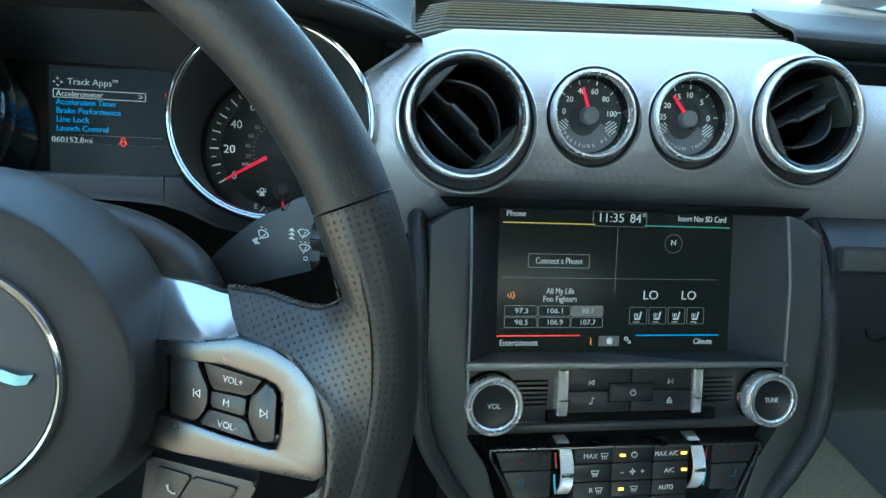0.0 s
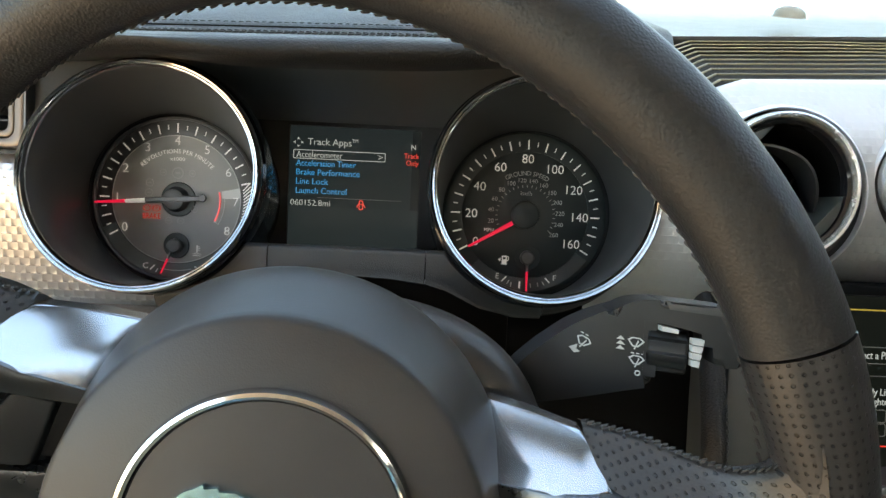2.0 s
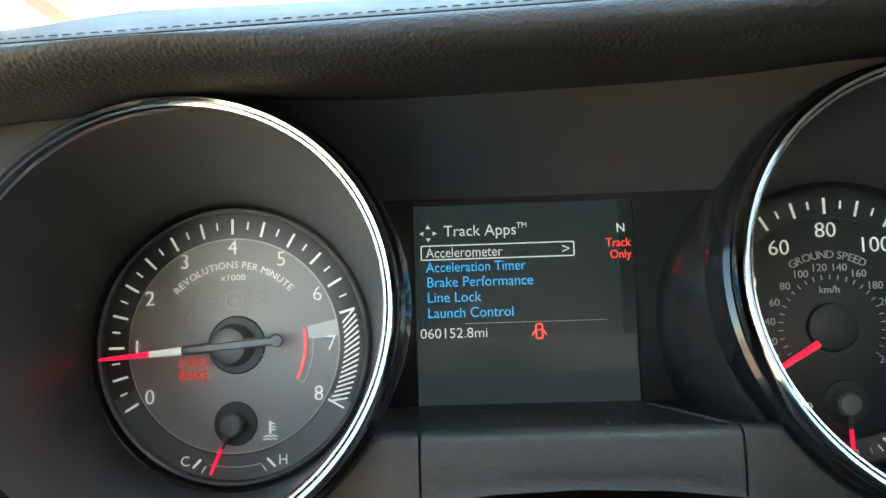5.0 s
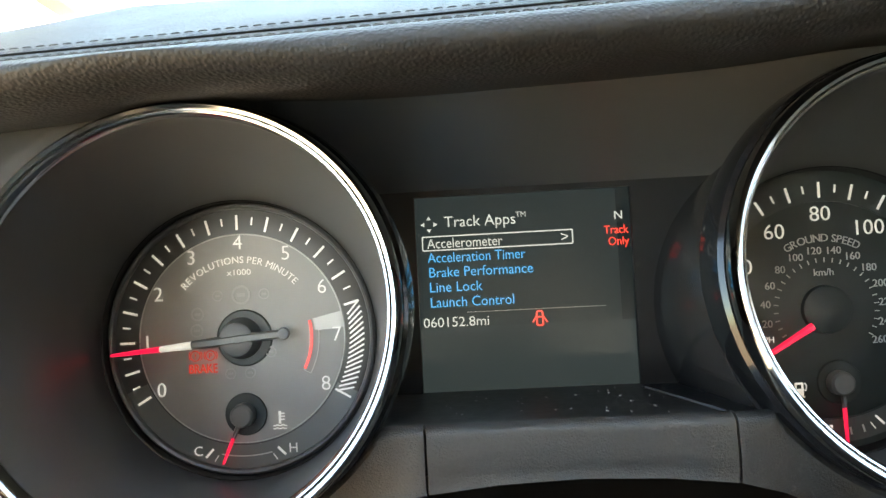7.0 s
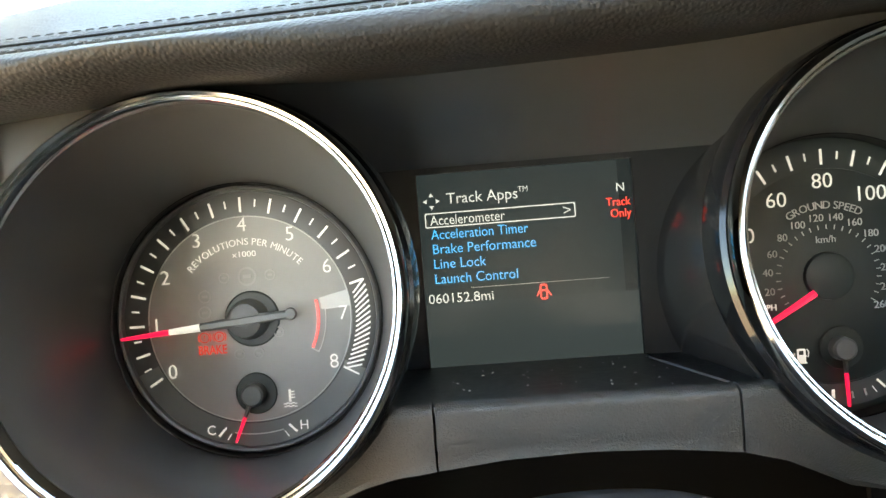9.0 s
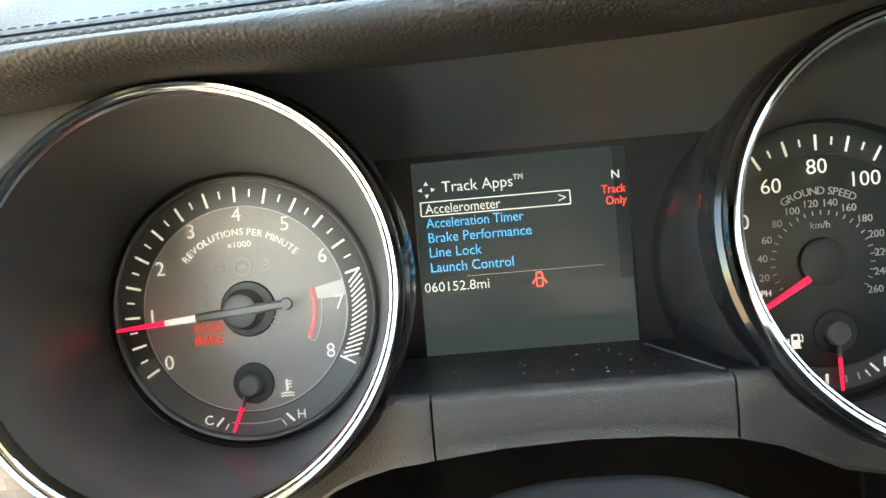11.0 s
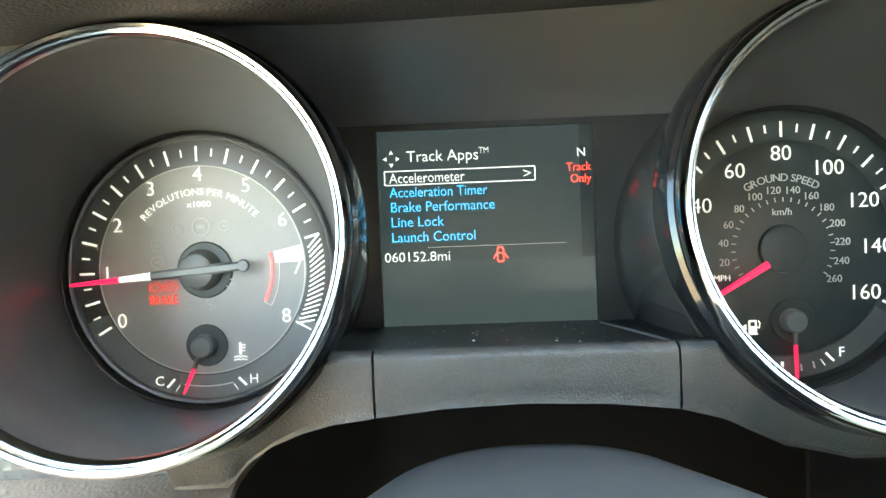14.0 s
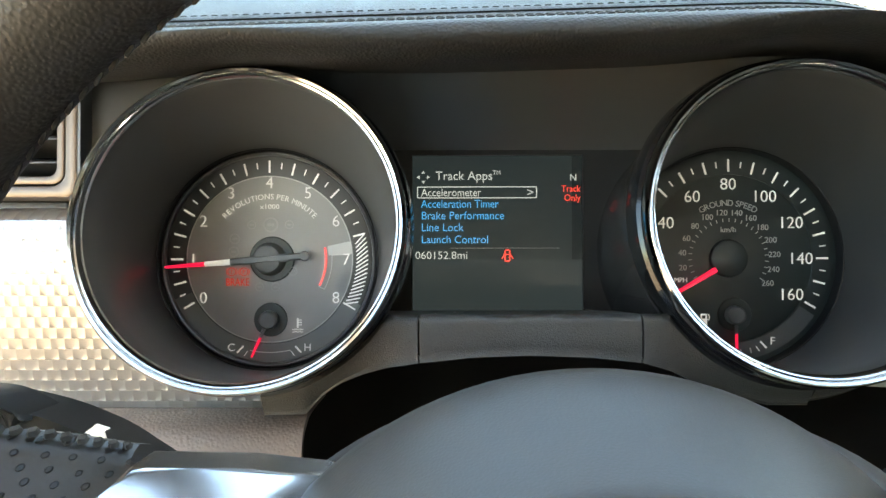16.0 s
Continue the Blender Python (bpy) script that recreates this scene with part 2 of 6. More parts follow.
def clear_glass(name):
    m = bpy.data.materials.new(name)
    m.use_nodes = True
    n, l = m.node_tree.nodes, m.node_tree.links
    b = n["Principled BSDF"]
    b.inputs["Roughness"].default_value = 0.02
    b.inputs["Transmission Weight"].default_value = 1.0
    b.inputs["IOR"].default_value = 1.45
    b.inputs["Base Color"].default_value = (0.97, 0.98, 0.97, 1)
    return m


GLASS = clear_glass("windscreen_glass")

# ---- builders ----
BASES = {}


def thing(name, base, label, category, group="", kind=""):
    root = new(name)
    root.empty_display_size = 0.02
    root.matrix_world = W @ Matrix.Translation(base)
    BASES[root.name] = Vector(base)
    return tagged(root, label, category, group, kind)


def top_of(ob):
    while ob.parent:
        ob = ob.parent
    return ob


def part(name, bm, mat, parent, label="", smooth=True, sharp=35, kind=""):
    """Links bm, given in the dashboard's frame, as one mesh under a thing or a part."""
    base = BASES[top_of(parent).name]
    bmesh.ops.translate(bm, verts=bm.verts, vec=-base)
    me = bpy.data.meshes.new(name)
    bmesh.ops.recalc_face_normals(bm, faces=bm.faces)
    for f in bm.faces:
        f.smooth = smooth
    if smooth:
        for e in bm.edges:
            if len(e.link_faces) == 2 and e.calc_face_angle(0) > radians(sharp):
                e.smooth = False
    bm.to_mesh(me)
    bm.free()
    me.materials.append(mat)
    ob = new(name, me)
    ob.parent = parent
    return tagged(ob, label, kind=kind) if label or kind else ob


def join(*bms):
    out = bms[0]
    for b in bms[1:]:
        me = bpy.data.meshes.new("join")
        b.to_mesh(me)
        b.free()
        out.from_mesh(me)
        bpy.data.meshes.remove(me)
    return out


def moved(bm, m):
    bmesh.ops.transform(bm, matrix=m, verts=bm.verts)
    return bm


def box(c, s, bevel=0.0, seg=2):
    bm = bmesh.new()
    bmesh.ops.create_cube(bm, size=1, matrix=Matrix.Translation(c) @ Matrix.Diagonal((*s, 1)))
    if bevel:
        bmesh.ops.bevel(bm, geom=list(bm.edges), offset=bevel, segments=seg, profile=0.5, affect="EDGES")
    return bm


def lathe(profile, c=(0, 0, 0), seg=64, closed=False, shift=None):
    """Turns (radius, y) pairs about the y axis through c. shift: a sideways (x, z) for each pair."""
    bm = bmesh.new()
    rings = []
    for k, (r, y) in enumerate(profile):
        sx, sz = shift[k] if shift else (0, 0)
        if r < 1e-7:
            rings.append([bm.verts.new((c[0] + sx, c[1] + y, c[2] + sz))])
        else:
            rings.append([bm.verts.new((c[0] + sx + r * math.cos(a), c[1] + y, c[2] + sz + r * math.sin(a))) for a in (2 * math.pi * i / seg for i in range(seg))])
    pairs = list(zip(rings, rings[1:])) + ([(rings[-1], rings[0])] if closed else [])
    for p, q in pairs:
        for i in range(seg):
            j = (i + 1) % seg
            if len(p) == 1:
                bm.faces.new((p[0], q[i], q[j]))
            elif len(q) == 1:
                bm.faces.new((p[i], q[0], p[j]))
            else:
                bm.faces.new((p[i], q[i], q[j], p[j]))
    return bm


def prism(poly, y0, y1, bevel=0.0, seg=2):
    """A plate: a polygon in (x, z), its front at y0 and its back at y1; either may be a function of (x, z)."""
    f0 = y0 if callable(y0) else (lambda x, z: y0)
    f1 = y1 if callable(y1) else (lambda x, z: y1)
    bm = bmesh.new()
    a = [bm.verts.new((x, f0(x, z), z)) for x, z in poly]
    b = [bm.verts.new((x, f1(x, z), z)) for x, z in poly]
    front = bm.faces.new(a)
    bm.faces.new(b[::-1])
    n = len(poly)
    for i in range(n):
        bm.faces.new((a[i], b[i], b[(i + 1) % n], a[(i + 1) % n]))
    if bevel:
        bmesh.ops.bevel(bm, geom=list(front.edges), offset=bevel, segments=seg, profile=0.5, affect="EDGES")
    return bm


def frame_plate(outer, inner, y0, y1, bevel=0.0):
    """A plate with an opening; outer and inner have the same number of corners."""
    f0 = y0 if callable(y0) else (lambda x, z: y0)
    f1 = y1 if callable(y1) else (lambda x, z: y1)
    bm = bmesh.new()
    loops = [[bm.verts.new((x, f(x, z), z)) for x, z in p] for p, f in ((outer, f0), (inner, f0), (inner, f1), (outer, f1))]
    n = len(outer)
    for k in range(4):
        p, q = loops[k], loops[(k + 1) % 4]
        for i in range(n):
            j = (i + 1) % n
            bm.faces.new((p[i], q[i], q[j], p[j]))
    if bevel:
        edges = [e for e in bm.edges if any(e.verts[0] in l and e.verts[1] in l for l in (loops[0], loops[1]))]
        bmesh.ops.bevel(bm, geom=edges, offset=bevel, segments=2, profile=0.5, affect="EDGES")
    return bm


def rounded(x0, x1, z0, z1, r, n=5):
    """The corners of a rounded rectangle in (x, z)."""
    out = []
    for cx, cz, a0 in ((x1 - r, z1 - r, 0), (x0 + r, z1 - r, 90), (x0 + r, z0 + r, 180), (x1 - r, z0 + r, 270)):
        out += [(cx + r * math.cos(radians(a0 + 90 * i / n)), cz + r * math.sin(radians(a0 + 90 * i / n))) for i in range(n + 1)]
    return out


def round_corners(poly, r, n=4):
    """Rounds every corner of a polygon."""
    out = []
    m = len(poly)
    for i in range(m):
        p0, p, p1 = Vector(poly[i - 1]), Vector(poly[i]), Vector(poly[(i + 1) % m])
        a, b = (p0 - p), (p1 - p)
        k = min(r, a.length * 0.45, b.length * 0.45)
        s, e = p + a.normalized() * k, p + b.normalized() * k
        for j in range(n + 1):
            t = j / n
            out.append(tuple((1 - t) ** 2 * s + 2 * t * (1 - t) * p + t * t * e))
    return out


def sweep(points, radii, seg=20, up=(0, 1, 0), caps=True, closed=False):
    """A tube along points; radii: one (across, along up) pair for each point."""
    bm = bmesh.new()
    up = Vector(up)
    pts = [Vector(p) for p in points]
    n = len(pts)
    rings = []
    for i, p in enumerate(pts):
        d = (pts[(i + 1) % n] - pts[i - 1]) if closed else (pts[min(i + 1, n - 1)] - pts[max(i - 1, 0)])
        d.normalize()
        side = d.cross(up).normalized()
        u = side.cross(d).normalized()
        ra, rb = radii[i] if isinstance(radii, list) else radii
        rings.append([bm.verts.new(p + side * ra * math.cos(a) + u * rb * math.sin(a)) for a in (2 * math.pi * k / seg for k in range(seg))])
    for i in range(n if closed else n - 1):
        p, q = rings[i], rings[(i + 1) % n]
        for k in range(seg):
            bm.faces.new((p[k], q[k], q[(k + 1) % seg], p[(k + 1) % seg]))
    if caps and not closed:
        bm.faces.new(rings[0][::-1])
        bm.faces.new(rings[-1])
    return bm


def sheet(fn, nu, nv, thick=0.002, skip=None):
    """A surface fn(u, v), u and v from 0 to 1, with thickness; skip(p) leaves out cells."""
    bm = bmesh.new()
    g = [[bm.verts.new(fn(i / nu, j / nv)) for j in range(nv + 1)] for i in range(nu + 1)]
    for i in range(nu):
        for j in range(nv):
            q = (g[i][j], g[i + 1][j], g[i + 1][j + 1], g[i][j + 1])
            if skip and skip(sum((v.co for v in q), Vector()) / 4):
                continue
            bm.faces.new(q)
    bmesh.ops.delete(bm, geom=[v for v in bm.verts if not v.link_faces], context="VERTS")
    if thick:
        bm.normal_update()
        bmesh.ops.solidify(bm, geom=list(bm.faces), thickness=thick)
    return bm


def spline(points, v):
    """A point at v (0 to 1) on a smooth line through points (any size)."""
    n = len(points) - 1
    k = min(int(v * n), n - 1)
    t = v * n - k
    p0, p1, p2, p3 = (points[min(max(k + d, 0), n)] for d in (-1, 0, 1, 2))
    return tuple(0.5 * (2 * b + (c - a) * t + (2 * a - 5 * b + 4 * c - d) * t * t + (3 * b - 3 * c + d - a) * t ** 3) for a, b, c, d in zip(p0, p1, p2, p3))


TEXTS = {}


def lettering(text, size, depth=0.0002, align="CENTER", bold=0.0):
    """Flat letters in the (x, z) plane that face the driver, centred in height on z = 0."""
    key = (text, size, depth, align, bold)
    if key not in TEXTS:
        cu = bpy.data.curves.new("lettering", "FONT")
        cu.body, cu.size, cu.extrude, cu.align_x, cu.resolution_u, cu.offset = text, size, depth, align, 3, bold
        ob = new("lettering", cu)
        dg = bpy.context.evaluated_depsgraph_get()
        me = bpy.data.meshes.new_from_object(ob.evaluated_get(dg))
        bpy.data.objects.remove(ob)
        bpy.data.curves.remove(cu)
        TEXTS[key] = me
    bm = bmesh.new()
    bm.from_mesh(TEXTS[key])
    bmesh.ops.transform(bm, matrix=Matrix.Translation((0, 0, -0.35 * size)) @ Matrix.Rotation(radians(90), 4, "X"), verts=bm.verts)
    return bm


def write(text, x, y, z, size, mat, parent, align="CENTER", width=0.0, name="lettering", turn=0.0, bold=0.0):
    """Letters at a place; width: stretched or squeezed to that width."""
    if mat in (LCD_WHITE, LCD_BLUE, LCD_RED):
        bold = -0.004 * size
    bm = lettering(text, size, align=align, bold=bold)
    if width:
        xs = [v.co.x for v in bm.verts]
        moved(bm, Matrix.Diagonal((width / (max(xs) - min(xs)), 1, 1, 1)))
    moved(bm, Matrix.Translation((x, y, z)) @ Matrix.Rotation(radians(-turn), 4, "Y"))
    if name == "numeral" and len(text) > 1:
        # every digit is a piece of its own
        bmesh.ops.remove_doubles(bm, verts=bm.verts, dist=1e-7)
        left = set(bm.verts)
        while left:
            todo = [min(left, key=lambda v: v.co.x)]
            seen = set(todo)
            while todo:
                for e in todo.pop().link_edges:
                    for v in e.verts:
                        if v not in seen:
                            seen.add(v)
                            todo.append(v)
            left -= seen
            one = bmesh.new()
            made = {v: one.verts.new(v.co) for v in seen}
            for f in {f for v in seen for f in v.link_faces}:
                one.faces.new([made[v] for v in f.verts])
            last = part(name, one, mat, parent, smooth=False)
        bm.free()
        return last
    return part(name, bm, mat, parent, smooth=False)


def arc_write(text, c, r, size, mat, parent, mid=90.0, step=None, name="lettering"):
    """Letters along an arc round c, centred at the angle mid."""
    wide = []
    for ch in text:
        if ch == " ":
            wide.append(size * 0.26)
            continue
        probe = lettering(ch, size)
        xs = [v.co.x for v in probe.verts]
        probe.free()
        wide.append(max(xs) - min(xs) + size * 0.13)
    span = step * (len(text) - 1) if step else math.degrees(sum(wide) / r)
    bms, run = [], 0.0
    for ch, w in zip(text, wide):
        a = mid + span / 2 - span * (run + w / 2) / sum(wide)
        run += w
        if ch == " ":
            continue
        bm = lettering(ch, size)
        xs = [v.co.x for v in bm.verts]
        moved(bm, Matrix.Translation((c[0] + r * math.cos(radians(a)), c[1], c[2] + r * math.sin(radians(a)))) @ Matrix.Rotation(radians(90 - a), 4, "Y") @ Matrix.Translation((-(max(xs) + min(xs)) / 2, 0, 0)))
        bms.append(bm)
    return part(name, join(*bms), mat, parent, smooth=False)


def bar(c, a, r0, r1, w, y, t=0.0003):
    """A radial mark at the angle a between two radii round c."""
    bm = box(((r0 + r1) / 2, 0, 0), (r1 - r0, t, w))
    return moved(bm, Matrix.Translation((c[0], y, c[2])) @ Matrix.Rotation(radians(-a), 4, "Y"))


def arc_band(c, r0, r1, a0, a1, y, t=0.0003, n=40):
    """A flat band between two radii and two angles."""
    poly = [(c[0] + r1 * math.cos(radians(a0 + (a1 - a0) * i / n)), c[2] + r1 * math.sin(radians(a0 + (a1 - a0) * i / n))) for i in range(n + 1)]
    poly += [(c[0] + r0 * math.cos(radians(a1 + (a0 - a1) * i / n)), c[2] + r0 * math.sin(radians(a1 + (a0 - a1) * i / n))) for i in range(n + 1)]
    return prism(poly, y, y + t)


def stitches(points, normal, length, gap, width, slant=0.0):
    """A row of thread stitches along points."""
    pts = [Vector(p) for p in points]
    total = [0.0]
    for a, b in zip(pts, pts[1:]):
        total.append(total[-1] + (b - a).length)

    def at(s):
        for k in range(len(pts) - 1):
            if s <= total[k + 1]:
                return pts[k].lerp(pts[k + 1], (s - total[k]) / max(1e-9, total[k + 1] - total[k]))
        return pts[-1]
    up = Vector(normal)
    verts, faces = [], []
    s = 0.0
    while s + length < total[-1]:
        a, b = at(s), at(s + length)
        d = (b - a).normalized()
        side = d.cross(up).normalized()
        a2, b2 = a + side * slant, b - side * slant
        k = len(verts)
        verts.append(a2)
        for t in (0.22, 0.78):
            p = a2.lerp(b2, t)
            verts += [p - side * width, p - side * width * 0.6 + up * width * 0.9, p + side * width * 0.6 + up * width * 0.9, p + side * width]
        verts.append(b2)
        faces += [(k, k + 2, k + 1), (k, k + 3, k + 2), (k, k + 4, k + 3), (k, k + 1, k + 4)]
        faces += [(k + 1, k + 2, k + 6, k + 5), (k + 2, k + 3, k + 7, k + 6), (k + 3, k + 4, k + 8, k + 7), (k + 4, k + 1, k + 5, k + 8)]
        faces += [(k + 9, k + 5, k + 6), (k + 9, k + 6, k + 7), (k + 9, k + 7, k + 8), (k + 9, k + 8, k + 5)]
        s += length + gap
    me = bpy.data.meshes.new("stitches")
    me.from_pydata([tuple(v) for v in verts], [], faces)
    bm = bmesh.new()
    bm.from_mesh(me)
    bpy.data.meshes.remove(me)
    return bm

# ---- the car's shell and the ground ----


def world_box(name, c, s, mat, label, category, bevel=0.0):
    bm = box((0, 0, 0), s, bevel)
    me = bpy.data.meshes.new(name)
    bm.to_mesh(me)
    bm.free()
    me.materials.append(mat)
    ob = new(name, me)
    ob.location = c
    return tagged(ob, label, category, kind="structure")


def ground():
    bm = bmesh.new()
    bmesh.ops.create_grid(bm, x_segments=24, y_segments=24, size=600)
    me = bpy.data.meshes.new("ground")
    bm.to_mesh(me)
    bm.free()
    me.materials.append(PAVING)
    tagged(new("ground", me), "pale sunlit concrete ground outside the car", "ground", kind="structure")


ground()
world_box("floor", (0.38, -0.6, 0.3), (1.5, 2.9, 0.04), CARPET, "brown carpeted car floor", "floor")


# Out of view; placed to bounce light and keep sun off the dashboard.
world_box("ceiling", (0.38, -1.04, 1.4175), (1.48, 1.30, 0.035), HEADLINER, "unseen car headliner, made pale to bounce light down", "ceiling", 0.008)
# Full-height dark walls, out of view, added to block side and back light.
world_box("wall_right", (1.13, -0.30, 0.855), (0.05, 2.1, 1.07), CABIN, "unseen dark passenger side, closed to the roof against window light", "wall", 0.01)
world_box("wall_left", (-0.46, -0.5, 0.40), (0.05, 2.7, 0.22), CABIN, "dark trimmed door sill of the driver's side", "wall", 0.01)
world_box("wall_corner", (1.13, -1.65, 0.86), (0.05, 0.62, 1.10), CABIN, "unseen dark wall closing the rear right corner against light", "wall", 0.01)
world_box("wall_pillar", (-0.40, -1.55, 0.95), (0.06, 0.80, 0.92), CABIN, "unseen dark wall blocking light behind the driver's door", "wall", 0.01)
world_box("wall_back", (0.38, -1.95, 0.86), (1.5, 0.06, 1.12), CABIN, "unseen dark wall added to keep out light from behind", "wall", 0.01)
world_box("wall_front", (0.38, 0.62, 0.6725), (1.5, 0.05, 0.745), HARD, "dark bulkhead under the dashboard", "wall")


def windscreen():
    root = thing("window_1", (0.38, 0.45, 0.3), "clear windscreen over the dashboard, bright outside", "window", kind="structure")
    inv = W.inverted()

    def f(u, v):
        x = -0.36 + 1.48 * u
        bow = 0.10 * (1 - (2 * u - 1) ** 2) * (1 - 0.8 * v)
        return inv @ Vector((x, 0.62 + bow - 1.01 * v, 1.035 + 0.37 * v))
    pane = part("pane", sheet(f, 16, 6, 0.004), GLASS, root)
    pane.visible_shadow = False
    for u, n in ((0.0, "pillar"), (1.0, "pillar")):
        pts = [f(u, k / 6) for k in range(7)]
        part(n, sweep(pts, (0.03, 0.03), 10, up=(0, 0.4, 1)), HEADLINER, root)


windscreen()

# ---- dashboard ----
RING_Y = -0.0925
RINGS = {-1: (-0.1117, 0.0143), 1: (0.1210, 0.0173)}


def in_cone(p, r=0.0668):
    """Whether a place lies inside one of the two dial cones."""
    for s, (rx, rz) in RINGS.items():
        k = max(0.0, min(1.0, p.y / RING_Y))
        if math.hypot(p.x - (s * 0.123 + (rx - s * 0.123) * k), p.z - rz * k) < r:
            return True
    return False


BROW = [(-0.0595, 0.0838), (-0.085, 0.0800), (-0.105, 0.0775), (-0.1165, 0.0785), (-0.1222, 0.0820), (-0.1216, 0.0868), (-0.1165, 0.0906), (-0.108, 0.0936), (-0.0985, 0.0967), (-0.0885, 0.1025), (-0.080, 0.1078), (-0.05, 0.1212), (0.03, 0.1525), (0.13, 0.187), (0.28, 0.2375)]


def brow_point(x, v, lift=0.0):
    y, z = spline(BROW, v)
    front = max(0.0, min(1.0, (0.03 - y) / 0.10))
    e = max(0.0, (x - 0.09) / 0.132)
    # the end towards the centre rolls down and back
    high = max(0.0, min(1.0, (z - 0.070) / 0.03))
    y2 = y + 0.050 * e ** 3 * front
    z2 = z - 0.022 * e ** 2.5 * min(1.0, high) * (0.5 + 0.5 * front) + 0.028 * x * front
    for s, (rx, rz) in RINGS.items():
        z2 += 0.0048 * math.exp(-((x - rx) / 0.042) ** 2) * front * max(0.0, min(1.0, (0.089 - z) / 0.006))
    # the crown swells before the driver and falls off at both ends
    z2 += 0.0085 * max(0.0, min(1.0, (y + 0.08) / 0.11)) * max(0.0, min(1.0, (x + 0.235) / 0.06)) * max(0.0, min(1.0, (0.20 - x) / 0.08))
    return Vector((x, y2, z2 + lift))


def dash_pad():
    root = thing("dashboard_pad", (0, 0.0, 0.1), "black leather dashboard pad with twin stitched seam", "dashboard", kind="structure")
    x0, x1 = -0.42, 0.222

    def cover(u, v):
        """The pad widens a little towards the windscreen."""
        grow = 0.1 * max(0.0, spline(BROW, v)[0] + 0.05) * max(0.0, u - 0.8) / 0.2
        p = brow_point(x0 + (x1 - x0) * u, v)
        return p + Vector((grow, 0, 0))
    part("pad_cover", sheet(cover, 120, 60, 0.0), LEATHER, root)

    def cap(u, v):
        p = cover(1.0, v)
        return Vector((p.x + 0.0025 * math.sin(u * math.pi / 2), p.y + 0.004 * u, p.z - 0.0015 * u - 0.035 * u * u))
    part("end_cap", sheet(cap, 8, 60, 0.0), LEATHER, root)
    part("end_filler", box((0.212, 0.018, 0.045), (0.10, 0.008, 0.09)), MASK, root)
    part("visor_end", box((0.210, -0.046, 0.060), (0.022, 0.004, 0.050)), MASK, root)
    part("edge_strip", sweep([(0.1815, -0.0900, 0.0490), (0.2118, -0.0775, 0.0727)], (0.0017, 0.0012), 8), VISOR, root, "thin grey trim edge")
    for v, slant, w, ln, gap in ((0.566, 0.0007, 0.0008, 0.0040, 0.0), (0.588, -0.0007, 0.0008, 0.0040, 0.0), (0.700, 0.0001, 0.00045, 0.0034, 0.0010)):
        pts = [brow_point(-0.40 + 0.612 * i / 120, v, 0.0003) for i in range(121)]
        part("seam_stitching", stitches(pts, (0, -0.5, 0.86), ln, gap, w, slant), THREAD, root, "black thread stitching", kind="stuff")
    pts = [brow_point(-0.40 + 0.612 * i / 120, 0.643, -0.0001) for i in range(121)]
    part("seam_welt", sweep(pts, (0.0008, 0.0006), 6), SHADE_RUBBER, root)

    def visor(u, v):
        x = -0.20 + 0.42 * u
        a, m, b = brow_point(x, 0.0) + Vector((0, 0.0005, 0.0006)), Vector((x, -0.012, 0.0750)), Vector((x, 0.0046, 0.0585))
        p = a * (1 - v) ** 2 + m * 2 * v * (1 - v) + b * v * v
        return p
    part("visor_panel", sheet(visor, 120, 24, 0.0, lambda p: in_cone(p, 0.0672)), VISOR, root, "smooth dark plastic visor lining")


dash_pad()


def grille_z(x, y):
    return 0.0925 + 0.048 * (min(x, 0.53) - 0.237) + 0.364 * (y + 0.05)


def grille_end(y):
    return 0.533 + 0.47 * (y + 0.039)


def top_deck():
    """The flat top of the dashboard between the centre grille and the windscreen."""
    root = thing("dashboard_top", (0.5, 0.15, 0.17), "dark grained dashboard top below the windscreen", "dashboard", kind="structure")

    def f(u, v):
        x = 0.2 + 0.92 * u
        y = 0.152 + 0.36 * v
        return Vector((x, y, grille_z(x, y) + 0.002))
    part("deck", sheet(f, 20, 10, 0.003), SOFT, root)

    def g(u, v):
        pts = [(0.16, 0.1865), (0.03, 0.139), (-0.036, 0.117), (-0.050, 0.109), (-0.047, 0.101), (-0.022, 0.088), (0.012, 0.060)]
        y, z = spline(pts, v)
        x0 = grille_end(max(y, -0.05)) + 0.004
        x = x0 + (1.165 - x0) * u
        return Vector((x, y, z))
    part("passenger_pad", sheet(g, 40, 20, 0.003), LEATHER, root)
    pts = [g(0.02 + 0.96 * i / 80, 0.5) + Vector((0, -0.0005, 0.0005)) for i in range(81)]
    part("seam_stitching", stitches(pts, (0, -0.6, 0.8), 0.004, 0.0012, 0.0007), THREAD, root, kind="stuff")
    dome = thing("light_sensor", (0.398, 0.188, 0.2045), "small translucent light sensor dome on the dashboard top", "sensor")
    part("dome", moved(lathe([(0, -0.010), (0.006, -0.0095), (0.011, -0.0075), (0.0145, -0.0045), (0.016, 0.0), (0.0175, 0.001)], seg=32), Matrix.Translation((0.398, 0.19, 0.2045)) @ Matrix.Rotation(radians(-70), 4, "X")), SENSOR, dome)


top_deck()


